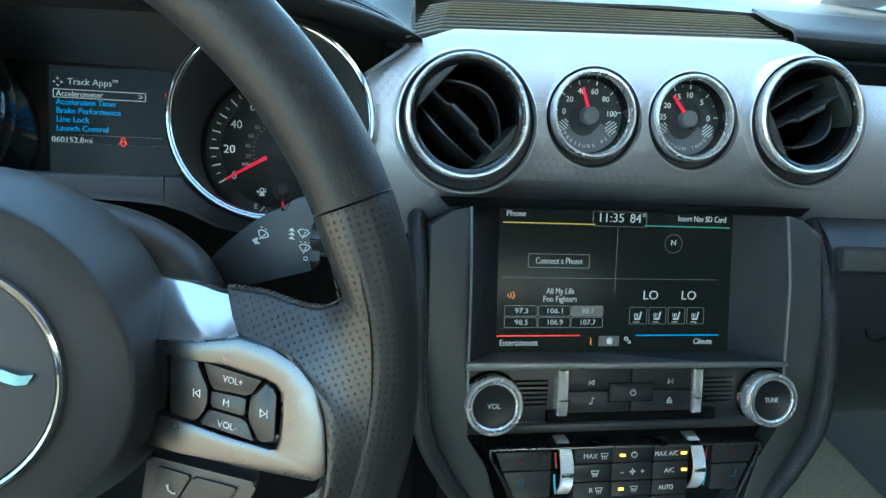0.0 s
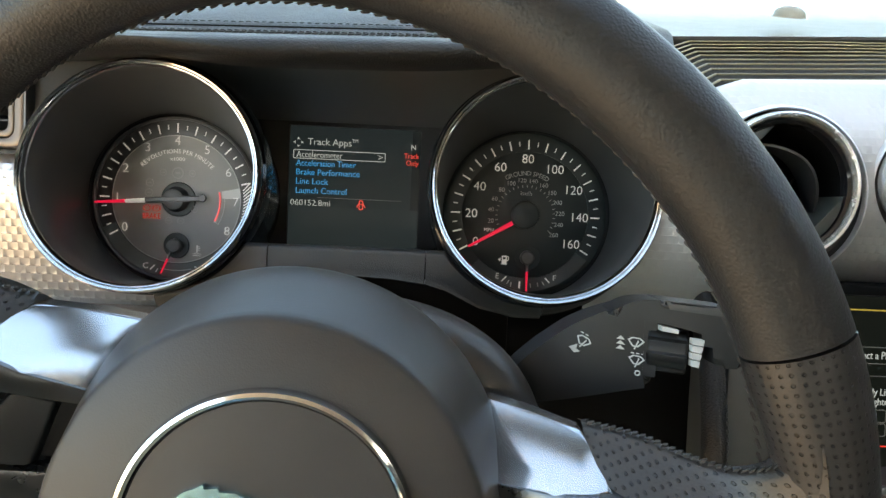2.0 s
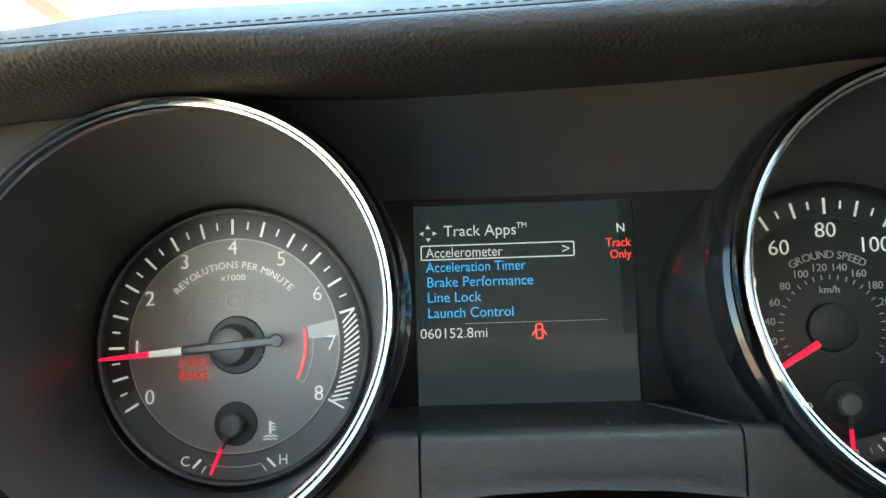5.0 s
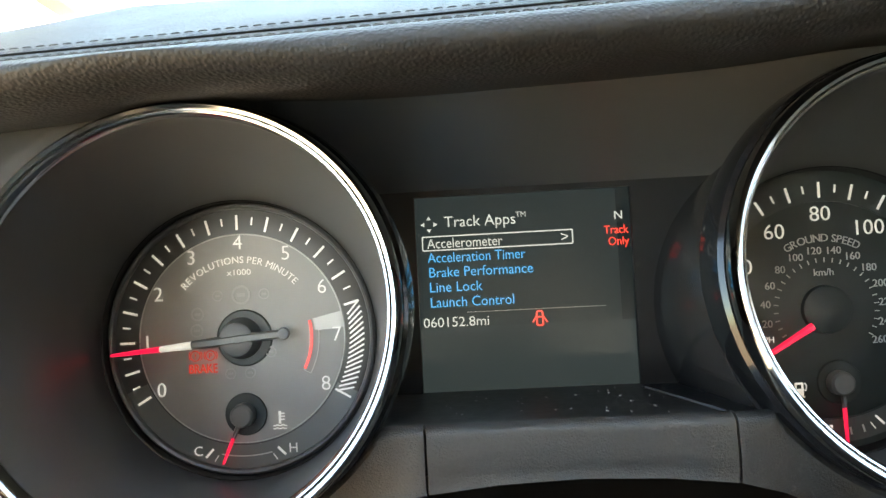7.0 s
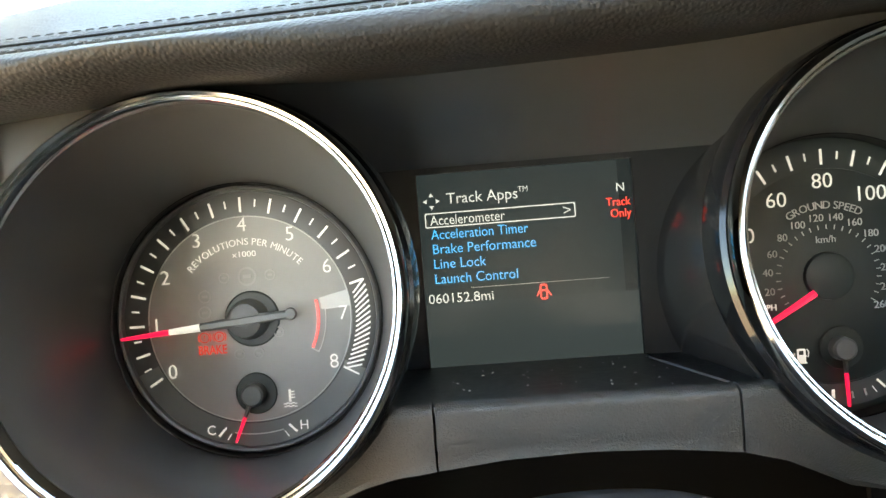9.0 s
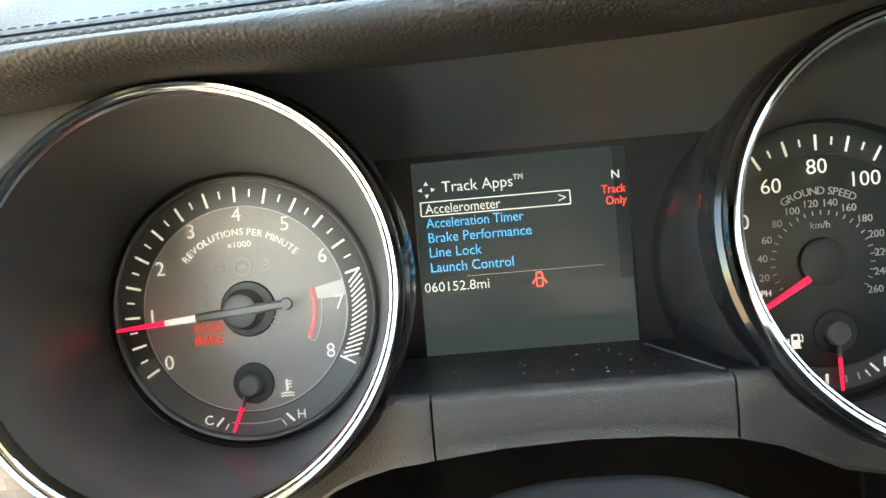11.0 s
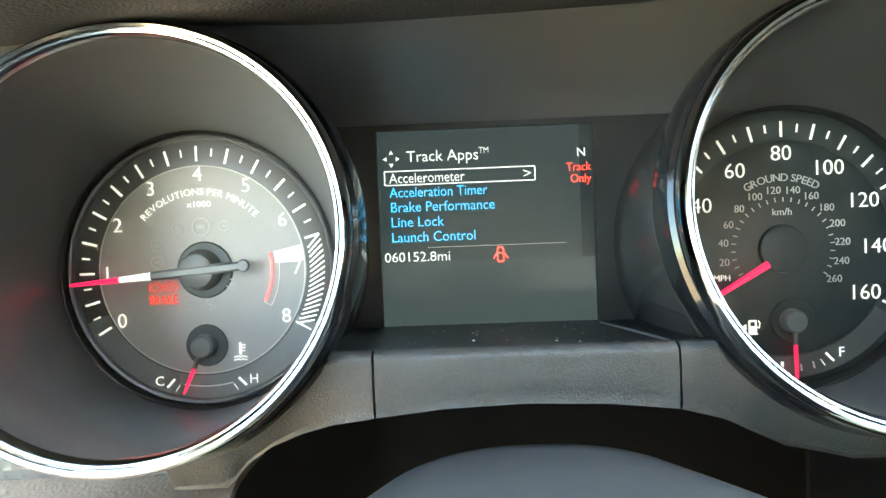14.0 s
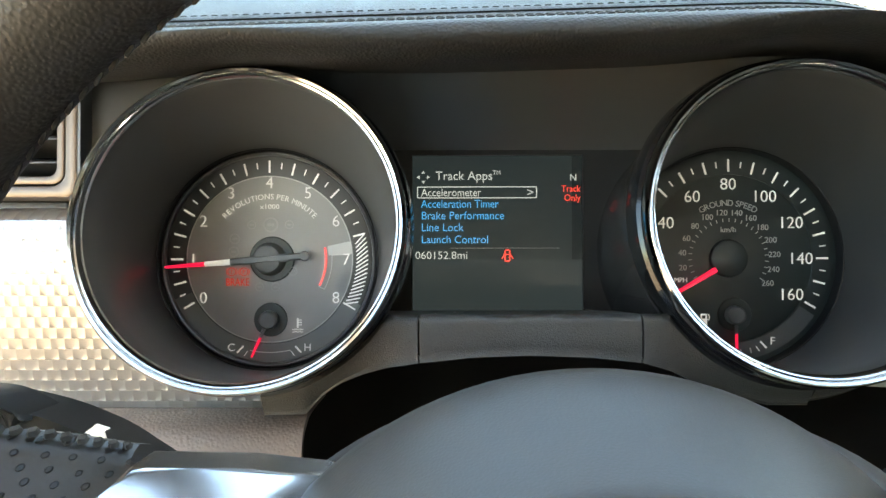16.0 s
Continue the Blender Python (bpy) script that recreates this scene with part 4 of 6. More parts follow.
def info_display():
    root = thing("driver_display", (0, 0.007, 0.014), "grey driver display with a blue and white menu list", "display")
    y = 0.0066
    part("glass", box((0.0, 0.0085, 0.0285), (0.0945, 0.003, 0.0580)), LCD, root, "softly glowing grey display glass", smooth=False)
    part("lower_glass", box((0.0, 0.0092, -0.0148), (0.0945, 0.003, 0.0300)), LCD_SHEEN, root, smooth=False)
    part("glass_band", box((0.0436, 0.00695, 0.0285), (0.0058, 0.0001, 0.0580)), LCD_BAND, root, smooth=False)
    part("surround", frame_plate([(0.085, 0.0600), (-0.085, 0.0600), (-0.085, -0.034), (0.085, -0.034)], [(0.0465, 0.0565), (-0.0465, 0.0565), (-0.0465, -0.0290), (0.0465, -0.0290)], 0.004, 0.014), MASK, root, "satin black display surround")
    write("Track Apps", -0.0340, y, 0.0456, 0.0068, LCD_WHITE, root, "LEFT", 0.0310)
    write("TM", -0.0026, y, 0.0472, 0.0034, LCD_WHITE, root, "LEFT", 0.0042)
    part("selection_box", frame_plate(rounded(-0.0440, 0.0217, 0.0331, 0.0396, 0.0006, 2), rounded(-0.0435, 0.0212, 0.0336, 0.0391, 0.0004, 2), y, y + 0.0003), LCD_WHITE, root)
    write("Accelerometer", -0.0418, y, 0.0364, 0.0062, LCD_WHITE, root, "LEFT", 0.0328)
    write(">", 0.0180, y, 0.0364, 0.0066, LCD_WHITE, root)
    for text, z, w in (("Acceleration Timer", 0.0302, 0.0425), ("Brake Performance", 0.0238, 0.0450), ("Line Lock", 0.0173, 0.0228), ("Launch Control", 0.0107, 0.0362)):
        write(text, -0.0419, y, z, 0.0062, LCD_BLUE, root, "LEFT", w)
    part("divider", box((0.004, y, 0.0058), (0.060, 0.0003, 0.0003)), LCD_GREY, root, smooth=False)
    write("060152.8mi", -0.0452, y, 0.0020, 0.0060, LCD_WHITE, root, "LEFT", 0.0284)
    write("N", 0.0415, y, 0.0446, 0.0052, LCD_WHITE, root)
    write("Track", 0.0402, y, 0.0384, 0.0052, LCD_RED, root, width=0.0104)
    write("Only", 0.0410, y, 0.0334, 0.0052, LCD_RED, root, width=0.0088)
    # four-way pad symbol
    for k in range(4):
        a = radians(90 * k)
        m = Matrix.Translation((-0.0406, 0, 0.0447)) @ Matrix.Rotation(a, 4, "Y")
        part("arrow_mark", moved(prism([(0.0020, -0.0010), (0.0037, 0.0), (0.0020, 0.0010)], y, y + 0.0003), m), LCD_WHITE, root, smooth=False)
    # open-door lamp: a small car seen from above with its doors out
    x, z = 0.0054, 0.0017
    bms = [frame_plate(rounded(x - 0.0016, x + 0.0016, z - 0.0034, z + 0.0034, 0.0009, 3), rounded(x - 0.0010, x + 0.0010, z - 0.0027, z + 0.0027, 0.0006, 3), y, y + 0.0003), box((x, y, z + 0.0006), (0.0026, 0.0003, 0.0006))]
    for s in (-1, 1):
        bms.append(prism([(x + s * 0.0016, z + 0.0012), (x + s * 0.0034, z - 0.0016), (x + s * 0.0029, z - 0.0019), (x + s * 0.0014, z + 0.0002)], y, y + 0.0003))
    part("door_lamp", join(*bms), LCD_RED, root, "red open-door lamp", smooth=False)


info_display()


ARCH_LEFT = [(0.0, -0.0383), (0.025, -0.0392), (0.0465, -0.0415), (0.060, -0.0436), (0.070, -0.0464), (0.080, -0.0506), (0.0885, -0.0565), (0.0950, -0.0638), (0.13, -0.0645)]
ARCH_RIGHT = [(0.0, -0.0383), (0.025, -0.0392), (0.0465, -0.0415), (0.060, -0.0455), (0.079, -0.0550), (0.100, -0.0600), (0.13, -0.0600)]


def cluster_lip():
    """The grained ledge below the display and the arches that follow the rings."""
    root = thing("cluster_lip", (0, -0.085, -0.03), "black grained plastic ledge below the driver display", "dashboard trim", kind="structure")

    def top(x):
        z = -0.0246
        for rx, rz in RINGS.values():
            if abs(x - rx) < 0.0706:
                z = min(z, rz - math.sqrt(0.0706 ** 2 - (x - rx) ** 2))
        return z

    def bottom(x):
        if x > 0.124:
            return top(x) - 0.0050 * max(0.1, 1 - (x - 0.124) / 0.07)
        d = abs(x - 0.007)
        arch = ARCH_LEFT if x < 0.007 else ARCH_RIGHT
        for (d0, z0), (d1, z1) in zip(arch, arch[1:]):
            if d <= d1:
                return min(z0 + (z1 - z0) * (d - d0) / (d1 - d0), top(x) - 0.0032)
        return min(arch[-1][1], top(x) - 0.0032)

    def seg(x0, x1, name):
        n = max(6, int((x1 - x0) / 0.0015))

        def f(u, v):
            x = x0 + (x1 - x0) * u
            t, b = top(x), bottom(x)
            y, z = spline([(-0.0806, 0.0), (-0.0838, 0.0), (-0.0856, -0.06), (-0.0858, -0.15), (-0.0862, -0.6), (-0.0858, -0.95), (-0.0845, -1.0), (-0.07, -1.02)], v)
            k = max(0.0, min(1.0, (abs(x - 0.007) - 0.05) / 0.04))
            return Vector((x, y + 0.006 * k * min(1.0, -z), t - z * (b - t)))
        part(name, sheet(f, n, 14, 0.0015), LEDGE, root)
    g = 0.0004
    seg(-0.1050, -0.0395 - g, "lip_arch")
    seg(-0.0395 + g, 0.0531 - g, "lip_centre")
    seg(0.0531 + g, 0.1235, "lip_arch")
    seg(0.1243, 0.1795, "lip_arch")
    part("shelf", sheet(lambda u, v: Vector((-0.075 + 0.15 * u, -0.083 + 0.092 * v, -0.0244 - 0.004 * v)), 60, 30, 0.0015, in_cone), DUSTY, root, "dusty dark plastic shelf")

    part("shelf_seam", sweep([(0.0446, -0.0107, -0.0268), (0.0540, -0.0760, -0.0243)], (0.0005, 0.0003), 6), VISOR, root)
    rng = random.Random(5)
    specks = []
    for k in range(34):
        x, v = rng.uniform(-0.036, 0.046), rng.uniform(0.05, 0.9)
        specks.append(moved(box((0, 0, 0), (rng.uniform(0.0003, 0.0009), rng.uniform(0.0002, 0.0004), 0.0002)), Matrix.Translation((x, -0.083 + 0.092 * v, -0.0243 - 0.004 * v)) @ Matrix.Rotation(rng.uniform(0, 3), 4, "Z")))
    part("dust", join(*specks), PRINT_GREY, root, "pale dust specks", smooth=False, kind="stuff")


cluster_lip()

# ---- steering wheel ----
WX, WY, WZ = 0.003, -0.268, -0.107
TURNED = 6.1  # degrees by which the wheel stands turned clockwise
RIM_R = 0.1808
RIM = Matrix.Translation((-0.0004, -0.2545, -0.0974)) @ Matrix.Rotation(-0.2226, 4, "Z") @ Matrix.Rotation(0.088, 4, "X")


def rim_section(a0, a1, grow, n=60, seg=28):
    """A stretch of the rim between two angles; grow(a): (radius shift, across, along) at the angle a."""
    bm = bmesh.new()
    uv = bm.loops.layers.uv.new("UVMap")
    rings = []
    for i in range(n + 1):
        a = a0 + (a1 - a0) * i / n
        dr, ra, rb = grow(a)
        ca, sa = math.cos(radians(a)), math.sin(radians(a))
        ring = []
        for k in range(seg):
            t = 2 * math.pi * k / seg
            r = RIM_R + dr + ra * math.cos(t)
            ring.append(bm.verts.new((r * ca, rb * math.sin(t), r * sa)))
        rings.append(ring)
    for i in range(n):
        for k in range(seg):
            f = bm.faces.new((rings[i][k], rings[i + 1][k], rings[i + 1][(k + 1) % seg], rings[i][(k + 1) % seg]))
            for lp, (ii, kk) in zip(f.loops, ((i, k), (i + 1, k), (i + 1, k + 1), (i, k + 1))):
                a = a0 + (a1 - a0) * ii / n
                lp[uv].uv = (radians(a) * RIM_R / 0.0031, kk / seg * 0.104 / 0.0031)
    bm.faces.new(rings[0][::-1])
    bm.faces.new(rings[-1])
    return moved(bm, RIM)


def spoke_y(x, z):
    return -0.2525 - 0.62 * (x - 0.081)


def flip(x, z):
    """The same place on the other half of the turned wheel."""
    rx, rz, a = -(x - WX), z - WZ, radians(2 * 10.75)
    return WX + rx * math.cos(a) + rz * math.sin(a), WZ - rx * math.sin(a) + rz * math.cos(a)


def mirror(poly, s):
    return poly if s > 0 else [flip(x, z) for x, z in poly][::-1]


def half_y(s, off):
    """The depth of one spoke's face, raised by off."""
    if s > 0:
        return lambda x, z: spoke_y(x, z) + off
    return lambda x, z: spoke_y(*flip(x, z)) + 0.10 * (flip(x, z)[0] - 0.06) + off


def plate_y(s, off):
    """The polished plate rolls back towards its upper edge."""
    if s > 0:
        return lambda x, z: spoke_y(x, z) + 1.1 * max(0.0, z + 0.094) + off
    return lambda x, z: half_y(s, off)(x, z) + 1.1 * max(0.0, flip(x, z)[1] + 0.094)


def steering_wheel():
    root = thing("steering_wheel", (WX, WY + 0.02, WZ), "black leather steering wheel with silver spokes and round emblem", "steering wheel")
    axis = 90 - TURNED
    top = lambda a: (0.0, 0.0163, 0.0155)

    def grip(a):
        """Slimmer at the inside where the spoke's web joins."""
        b = 0.5 + 0.5 * math.cos(math.pi * min(abs(a - 2), 17) / 17)
        return (0.0024 * b, 0.0164 - 0.0030 * b, 0.0156 - 0.0008 * b)
    part("upper_rim", rim_section(21.3, 2 * axis - 21.3, top, 90), RIM_LEATHER, root, "smooth black leather rim")
    part("grip", rim_section(-50, 21, grip, 50), PERF, root, "perforated black leather grip")
    part("grip", rim_section(2 * axis - 21, 2 * axis + 50, lambda a: grip(2 * axis - a), 50), PERF, root, "perforated black leather grip")
    part("lower_rim", rim_section(2 * axis + 50.3, 309.7, top, 50), RIM_LEATHER, root)
    # thread that closes the leather on the inside of the ring
    for a0, a1 in ((-2, 2 * axis + 2),):
        pts = []
        for i in range(201):
            a = radians(a0 + (a1 - a0) * i / 200)
            r = RIM_R - 0.0160
            pts.append(RIM @ Vector((r * math.cos(a), 0.0035, r * math.sin(a))))
        part("rim_stitching", stitches(pts, (0, -0.6, -0.8), 0.0040, 0.0004, 0.0006, 0.0005), RIM_LEATHER, root, "black thread seam", kind="stuff")
    for s in (-1, 1):
        edge_a = [(0.1118, -0.0757), (0.1147, -0.0839), (0.1192, -0.0897), (0.1321, -0.0918), (0.1436, -0.0972), (0.1510, -0.1060), (0.1548, -0.1212), (0.1558, -0.1350), (0.1520, -0.1475), (0.1400, -0.1560)]
        top_edge = [(0.1118, -0.0757), (0.1280, -0.0760), (0.1420, -0.0788), (0.1530, -0.0785), (0.1605, -0.0722), (0.1655, -0.0600)]
        fy = half_y(1, 0.0)

        def web(u, v, s=s):
            ax, az = spline(edge_a, u)
            a = radians(14 - 58 * u)
            q = RIM @ Vector(((RIM_R - 0.002) * math.cos(a), -0.0153, (RIM_R - 0.002) * math.sin(a)))
            tx, tz = spline(top_edge, v)
            b0 = RIM @ Vector(((RIM_R - 0.002) * math.cos(radians(14)), -0.0153, (RIM_R - 0.002) * math.sin(radians(14))))
            k = max(0.0, 1 - u / 0.5) ** 2
            x = ax + (q.x - ax) * v + k * (tx - (edge_a[0][0] + (b0.x - edge_a[0][0]) * v))
            z = az + (q.z - az) * v + k * (tz - (edge_a[0][1] + (b0.z - edge_a[0][1]) * v))
            y = (fy(ax, az) + 1.1 * max(0.0, az + 0.094) - 0.0012) * (1 - v) + q.y * v - 0.0045 * math.sin(math.pi * v) * (1 - 0.5 * k)
            if s < 0:
                y += 0.10 * (x - 0.06)
                x, z = flip(x, z)
            return Vector((x, y, z))
        nu, nv = 40, 20
        bm = bmesh.new()
        uv = bm.loops.layers.uv.new("UVMap")
        g = []
        for i in range(-4, nu + 1):
            row = []
            for j in range(nv + 1):
                p = web(max(0, i) / nu, j / nv)
                if i < 0:  # the upper edge rolls over to the back
                    t = -i / 4 * math.pi / 2
                    p = p + Vector((0, 0.007 * (1 - math.cos(t)) + 0.004 * (i == -4), 0.0035 * math.sin(t) * (1 if i > -4 else 0.4)))
                row.append(bm.verts.new(p))
            g.append(row)
        for i in range(len(g) - 1):
            for j in range(nv):
                f = bm.faces.new((g[i][j], g[i + 1][j], g[i + 1][j + 1], g[i][j + 1]))
                for lp in f.loops:
                    co = lp.vert.co
                    lp[uv].uv = ((co.x + 0.5 * co.z) / 0.0031, (co.z - 0.5 * co.x) / 0.0031)
        part("web", bm, PERF, root, "perforated leather web of the spoke")
        seam = [web(0.0, k / 40) + Vector((0, 0.0018, 0.0034)) for k in range(41)]
        part("web_stitching", stitches(seam, (0, -0.5, 0.85), 0.0024, 0.0003, 0.0010, 0.0007), THREAD, root, "black thread seam", kind="stuff")
        # polished plate and satin bezel
        plate = [(0.066, -0.0705), (0.0754, -0.0713), (0.0940, -0.0728), (0.1118, -0.0757), (0.1147, -0.0839), (0.1188, -0.0905), (0.1000, -0.0945), (0.070, -0.098)]
        plate = [p for q in zip(plate, plate[1:] + plate[:1]) for p in (q[0], ((q[0][0] + q[1][0]) / 2, (q[0][1] + q[1][1]) / 2))]
        part("spoke_plate", prism(mirror(plate, s), plate_y(s, -0.0015), plate_y(s, 0.010), 0.0015, 3), POLISHED, root, "polished silver spoke plate")
        outer = [(0.070, -0.0965), (0.0855, -0.0950), (0.1000, -0.0940), (0.1190, -0.0902), (0.1321, -0.0925), (0.1436, -0.0978), (0.1504, -0.1062), (0.1541, -0.1212), (0.1552, -0.1350), (0.1545, -0.1415), (0.1500, -0.1450), (0.1257, -0.1452), (0.0905, -0.1440), (0.070, -0.1430)]
        inner = [(0.074, -0.1010), (0.0890, -0.1015), (0.1032, -0.1022), (0.1131, -0.1030), (0.1299, -0.1062), (0.1340, -0.1080), (0.1362, -0.1110), (0.1364, -0.1200), (0.1358, -0.1300), (0.1348, -0.1338), (0.1320, -0.1346), (0.1134, -0.1325), (0.0886, -0.1285), (0.074, -0.1270)]
        part("switch_bezel", frame_plate(mirror(outer, s), mirror(inner, s), half_y(s, -0.0022), half_y(s, 0.010), 0.0019), SATIN, root, "satin silver switch bezel")
        part("switch_well", prism(mirror([(0.072, -0.099), (0.138, -0.105), (0.138, -0.136), (0.072, -0.130)], s), half_y(s, 0.0055), half_y(s, 0.010)), GLOSS, root)
        f0, f1 = half_y(s, -0.0004), half_y(s, 0.007)
        buttons = [([(0.0885, -0.1022), (0.1008, -0.1026), (0.1052, -0.1145), (0.1048, -0.1222), (0.1000, -0.1290), (0.0882, -0.1272)], "skip_button"), ([(0.1030, -0.1028), (0.1292, -0.1072), (0.1232, -0.1143), (0.1068, -0.1136)], "volume_button"), ([(0.1066, -0.1148), (0.1222, -0.1156), (0.1216, -0.1232), (0.1063, -0.1215)], "mode_button"), ([(0.1060, -0.1230), (0.1216, -0.1246), (0.1262, -0.1332), (0.1015, -0.1296)], "volume_button"), ([(0.1305, -0.1075), (0.1345, -0.1110), (0.1345, -0.1310), (0.1275, -0.1332), (0.1228, -0.1242), (0.1238, -0.1152)], "skip_button")]
        made = [part(n, prism(mirror(round_corners(p, 0.0014, 3), s), f0, f1, 0.0009), BUTTON, root) for p, n in buttons]
        if s > 0:
            for text, x, z, w, k in (("VOL+", 0.1164, -0.1087, 0.0100, 1), ("M", 0.1136, -0.1187, 0.0030, 2), ("VOL-", 0.1140, -0.1283, 0.0098, 3)):
                bm = lettering(text, 0.0042)
                xs = [v.co.x for v in bm.verts]
                moved(bm, Matrix.Diagonal((w / (max(xs) - min(xs)), 1, 1, 1)))
                moved(bm, Matrix.Translation((x, spoke_y(x, z) - 0.0007, z)) @ Matrix.Rotation(radians(5), 4, "Y") @ Matrix.Rotation(radians(-31.8), 4, "Z"))
                part("lettering", bm, ICON, made[k], smooth=False)
            for x, z, d, k in ((0.1006, -0.1166, -1, 0), (0.1292, -0.1206, 1, 4)):
                y = lambda px, pz: spoke_y(px, pz) - 0.0007
                y1 = lambda px, pz: spoke_y(px, pz) - 0.0004
                tri = frame_plate([(x - d * 0.0014, z + 0.0019), (x - d * 0.0014, z - 0.0019), (x + d * 0.0012, z)], [(x - d * 0.0010, z + 0.0012), (x - d * 0.0010, z - 0.0012), (x + d * 0.0006, z)], y, y1)
                part("skip_symbol", join(tri, prism([(x + d * 0.0014, z - 0.0018), (x + d * 0.0018, z - 0.0018), (x + d * 0.0018, z + 0.0018), (x + d * 0.0014, z + 0.0018)][::d], y, y1)), ICON, made[k], smooth=False)
        # lower switch pods
        pod = [(0.078, -0.148), (0.128, -0.150), (0.120, -0.166), (0.074, -0.176)]
        part("lower_switch", prism(mirror(round_corners(pod, 0.003), s), half_y(s, -0.002), half_y(s, 0.012), 0.002), HARD, root)
        a, b = [(0.083, -0.1515), (0.0985, -0.1525), (0.091, -0.166), (0.079, -0.170)], [(0.1000, -0.1526), (0.1190, -0.1535), (0.113, -0.1625), (0.0925, -0.1655)]
        for p in (a, b):
            part("call_button", prism(mirror(round_corners(p, 0.0012), s), half_y(s, -0.0035), half_y(s, 0.003), 0.001), BUTTON, root)
        if s > 0:
            hx, hz = 0.0895, -0.160
            part("phone_symbol", sweep([(hx - 0.0016, spoke_y(hx, hz) - 0.004, hz + 0.002), (hx - 0.0012, spoke_y(hx, hz) - 0.004, hz - 0.0004), (hx + 0.0006, spoke_y(hx, hz) - 0.0046, hz - 0.0018), (hx + 0.0020, spoke_y(hx, hz) - 0.005, hz - 0.0016)], [(0.0006, 0.0002), (0.0003, 0.0002), (0.0003, 0.0002), (0.0006, 0.0002)], 6), ICON, root)
    # the domed centre pad
    pad_profile = [(0.0, -0.2796), (0.030, -0.2790), (0.0455, -0.2782), (0.0500, -0.2777), (0.060, -0.2765), (0.0700, -0.2745), (0.0716, -0.2739), (0.0725, -0.2727), (0.0734, -0.2700), (0.0762, -0.2610), (0.0790, -0.2520), (0.0822, -0.2420), (0.0842, -0.2330), (0.0845, -0.2290), (0.0835, -0.2250), (0.0800, -0.2220), (0.06, -0.2200), (0.0, -0.2200)]
    bm = lathe(pad_profile, (WX, 0, WZ), 96)
    for v in bm.verts:
        dx, dz = v.co.x - WX, v.co.z - WZ
        low = max(0.0, min(1.0, 0.5 - dz / 0.06))
        v.co.x = WX + dx * (1 + 0.07 * low)
        if dz < 0:
            v.co.z = WZ + dz * 0.95
    part("centre_pad", bm, PAD, root, "smooth domed black centre pad")
    ring = lathe([(0.0462, -0.2786), (0.0464, -0.2806), (0.0475, -0.2815), (0.0488, -0.2812), (0.0496, -0.2796), (0.0497, -0.2770), (0.0470, -0.2770)], (WX + 0.001, 0, WZ), 96, closed=True)
    part("emblem_ring", ring, CHROME, root, "chrome emblem ring")
    part("emblem_disc", lathe([(0, -0.2799), (0.0455, -0.2794), (0.0464, -0.2780)], (WX + 0.001, 0, WZ), 64), HARD, root)
    # emblem: one flat plate cut to a running-animal outline, in millimetres from the hub
    outline = [(-31.7, 8.3), (-31.1, 10.9), (-25.0, 16.0), (-21.5, 17.1), (-19.0, 18.6), (-18.4, 17.1), (-14.0, 17.5), (-13.8, 16.2), (-8.3, 16.2), (-6.8, 15.1), (-2.2, 13.8), (-2.6, 11.8), (5.5, 9.6), (10.9, 9.4), (14.5, 7.2), (19.9, 2.2), (21.0, 2.4), (22.3, 5.0), (24.3, 6.1), (26.9, 5.9), (33.3, 3.1), (38.3, 3.5), (35.9, -0.4), (31.7, -0.7), (26.3, 1.1), (23.6, -0.7), (18.0, -0.4), (10.3, -5.5), (6.6, -6.3), (3.7, -8.8), (0.7, -7.4), (-4.4, -7.9), (-1.1, -11.6), (-4.4, -10.9), (-7.7, -9.2), (-9.9, -10.1), (-13.1, -8.5), (-8.3, -7.4), (-5.7, -5.3), (0.4, -4.2), (2.8, -0.4), (-6.8, -0.4), (-7.2, -1.8), (-3.1, -2.2), (-6.8, -4.4), (-7.9, -5.9), (-11.6, -3.5), (-18.0, -2.2), (-15.1, 2.2), (-15.5, 5.9), (-19.9, 9.6), (-24.5, 9.6), (-29.1, 7.4)]
    shape = [(WX + 0.001 + x / 1000, WZ + z / 1000) for x, z in round_corners(outline, 0.35, 2)]
    part("emblem", prism(shape, -0.2815, -0.2790), EMBLEM, root, "chrome emblem coloured with the sky's pale blue", smooth=False)
    for s in (-1, 1):
        x, z = WX + s * 0.067, WZ - 0.004
        part("horn_mark", sweep([(x - 0.005, -0.2728, z), (x, -0.2728, z - 0.001), (x + 0.004, -0.2722, z + 0.0015)], [(0.0006, 0.0002), (0.0004, 0.0002), (0.0013, 0.0002)], 6), HARD, root)
    # hub, boss behind the pad, and lower spoke
    part("boss", lathe([(0.060, -0.226), (0.066, -0.215), (0.064, -0.180), (0.05, -0.17), (0, -0.17)], (WX, 0, WZ), 48), HARD, root)
    part("lower_spoke", prism(round_corners([(-0.022, -0.17), (0.022, -0.17), (0.03, -0.275), (-0.03, -0.275)], 0.004), -0.272, -0.255, 0.003), SATIN, root)


steering_wheel()


def column():
    root = thing("steering_column", (0, -0.15, -0.1), "dark plastic steering column shroud", "steering column")

    def f(u, v):
        a = radians(-30 + 240 * u)
        grow, y = spline([(0.55, -0.2080), (0.80, -0.2105), (0.93, -0.2100), (0.985, -0.2050), (1.0, -0.1960), (0.97, -0.1750), (0.86, -0.1300), (0.70, -0.0740)], v)
        ca, sa = math.cos(a), math.sin(a)
        sq = (abs(ca) ** 2.4 + abs(sa) ** 2.4) ** (-1 / 2.4)
        return Vector((0.011 + 0.094 * grow * ca * sq, y, WZ - 0.001 + 0.0690 * grow * sa * sq))
    part("shroud", sheet(f, 72, 36, 0.003), PAD, root)


column()

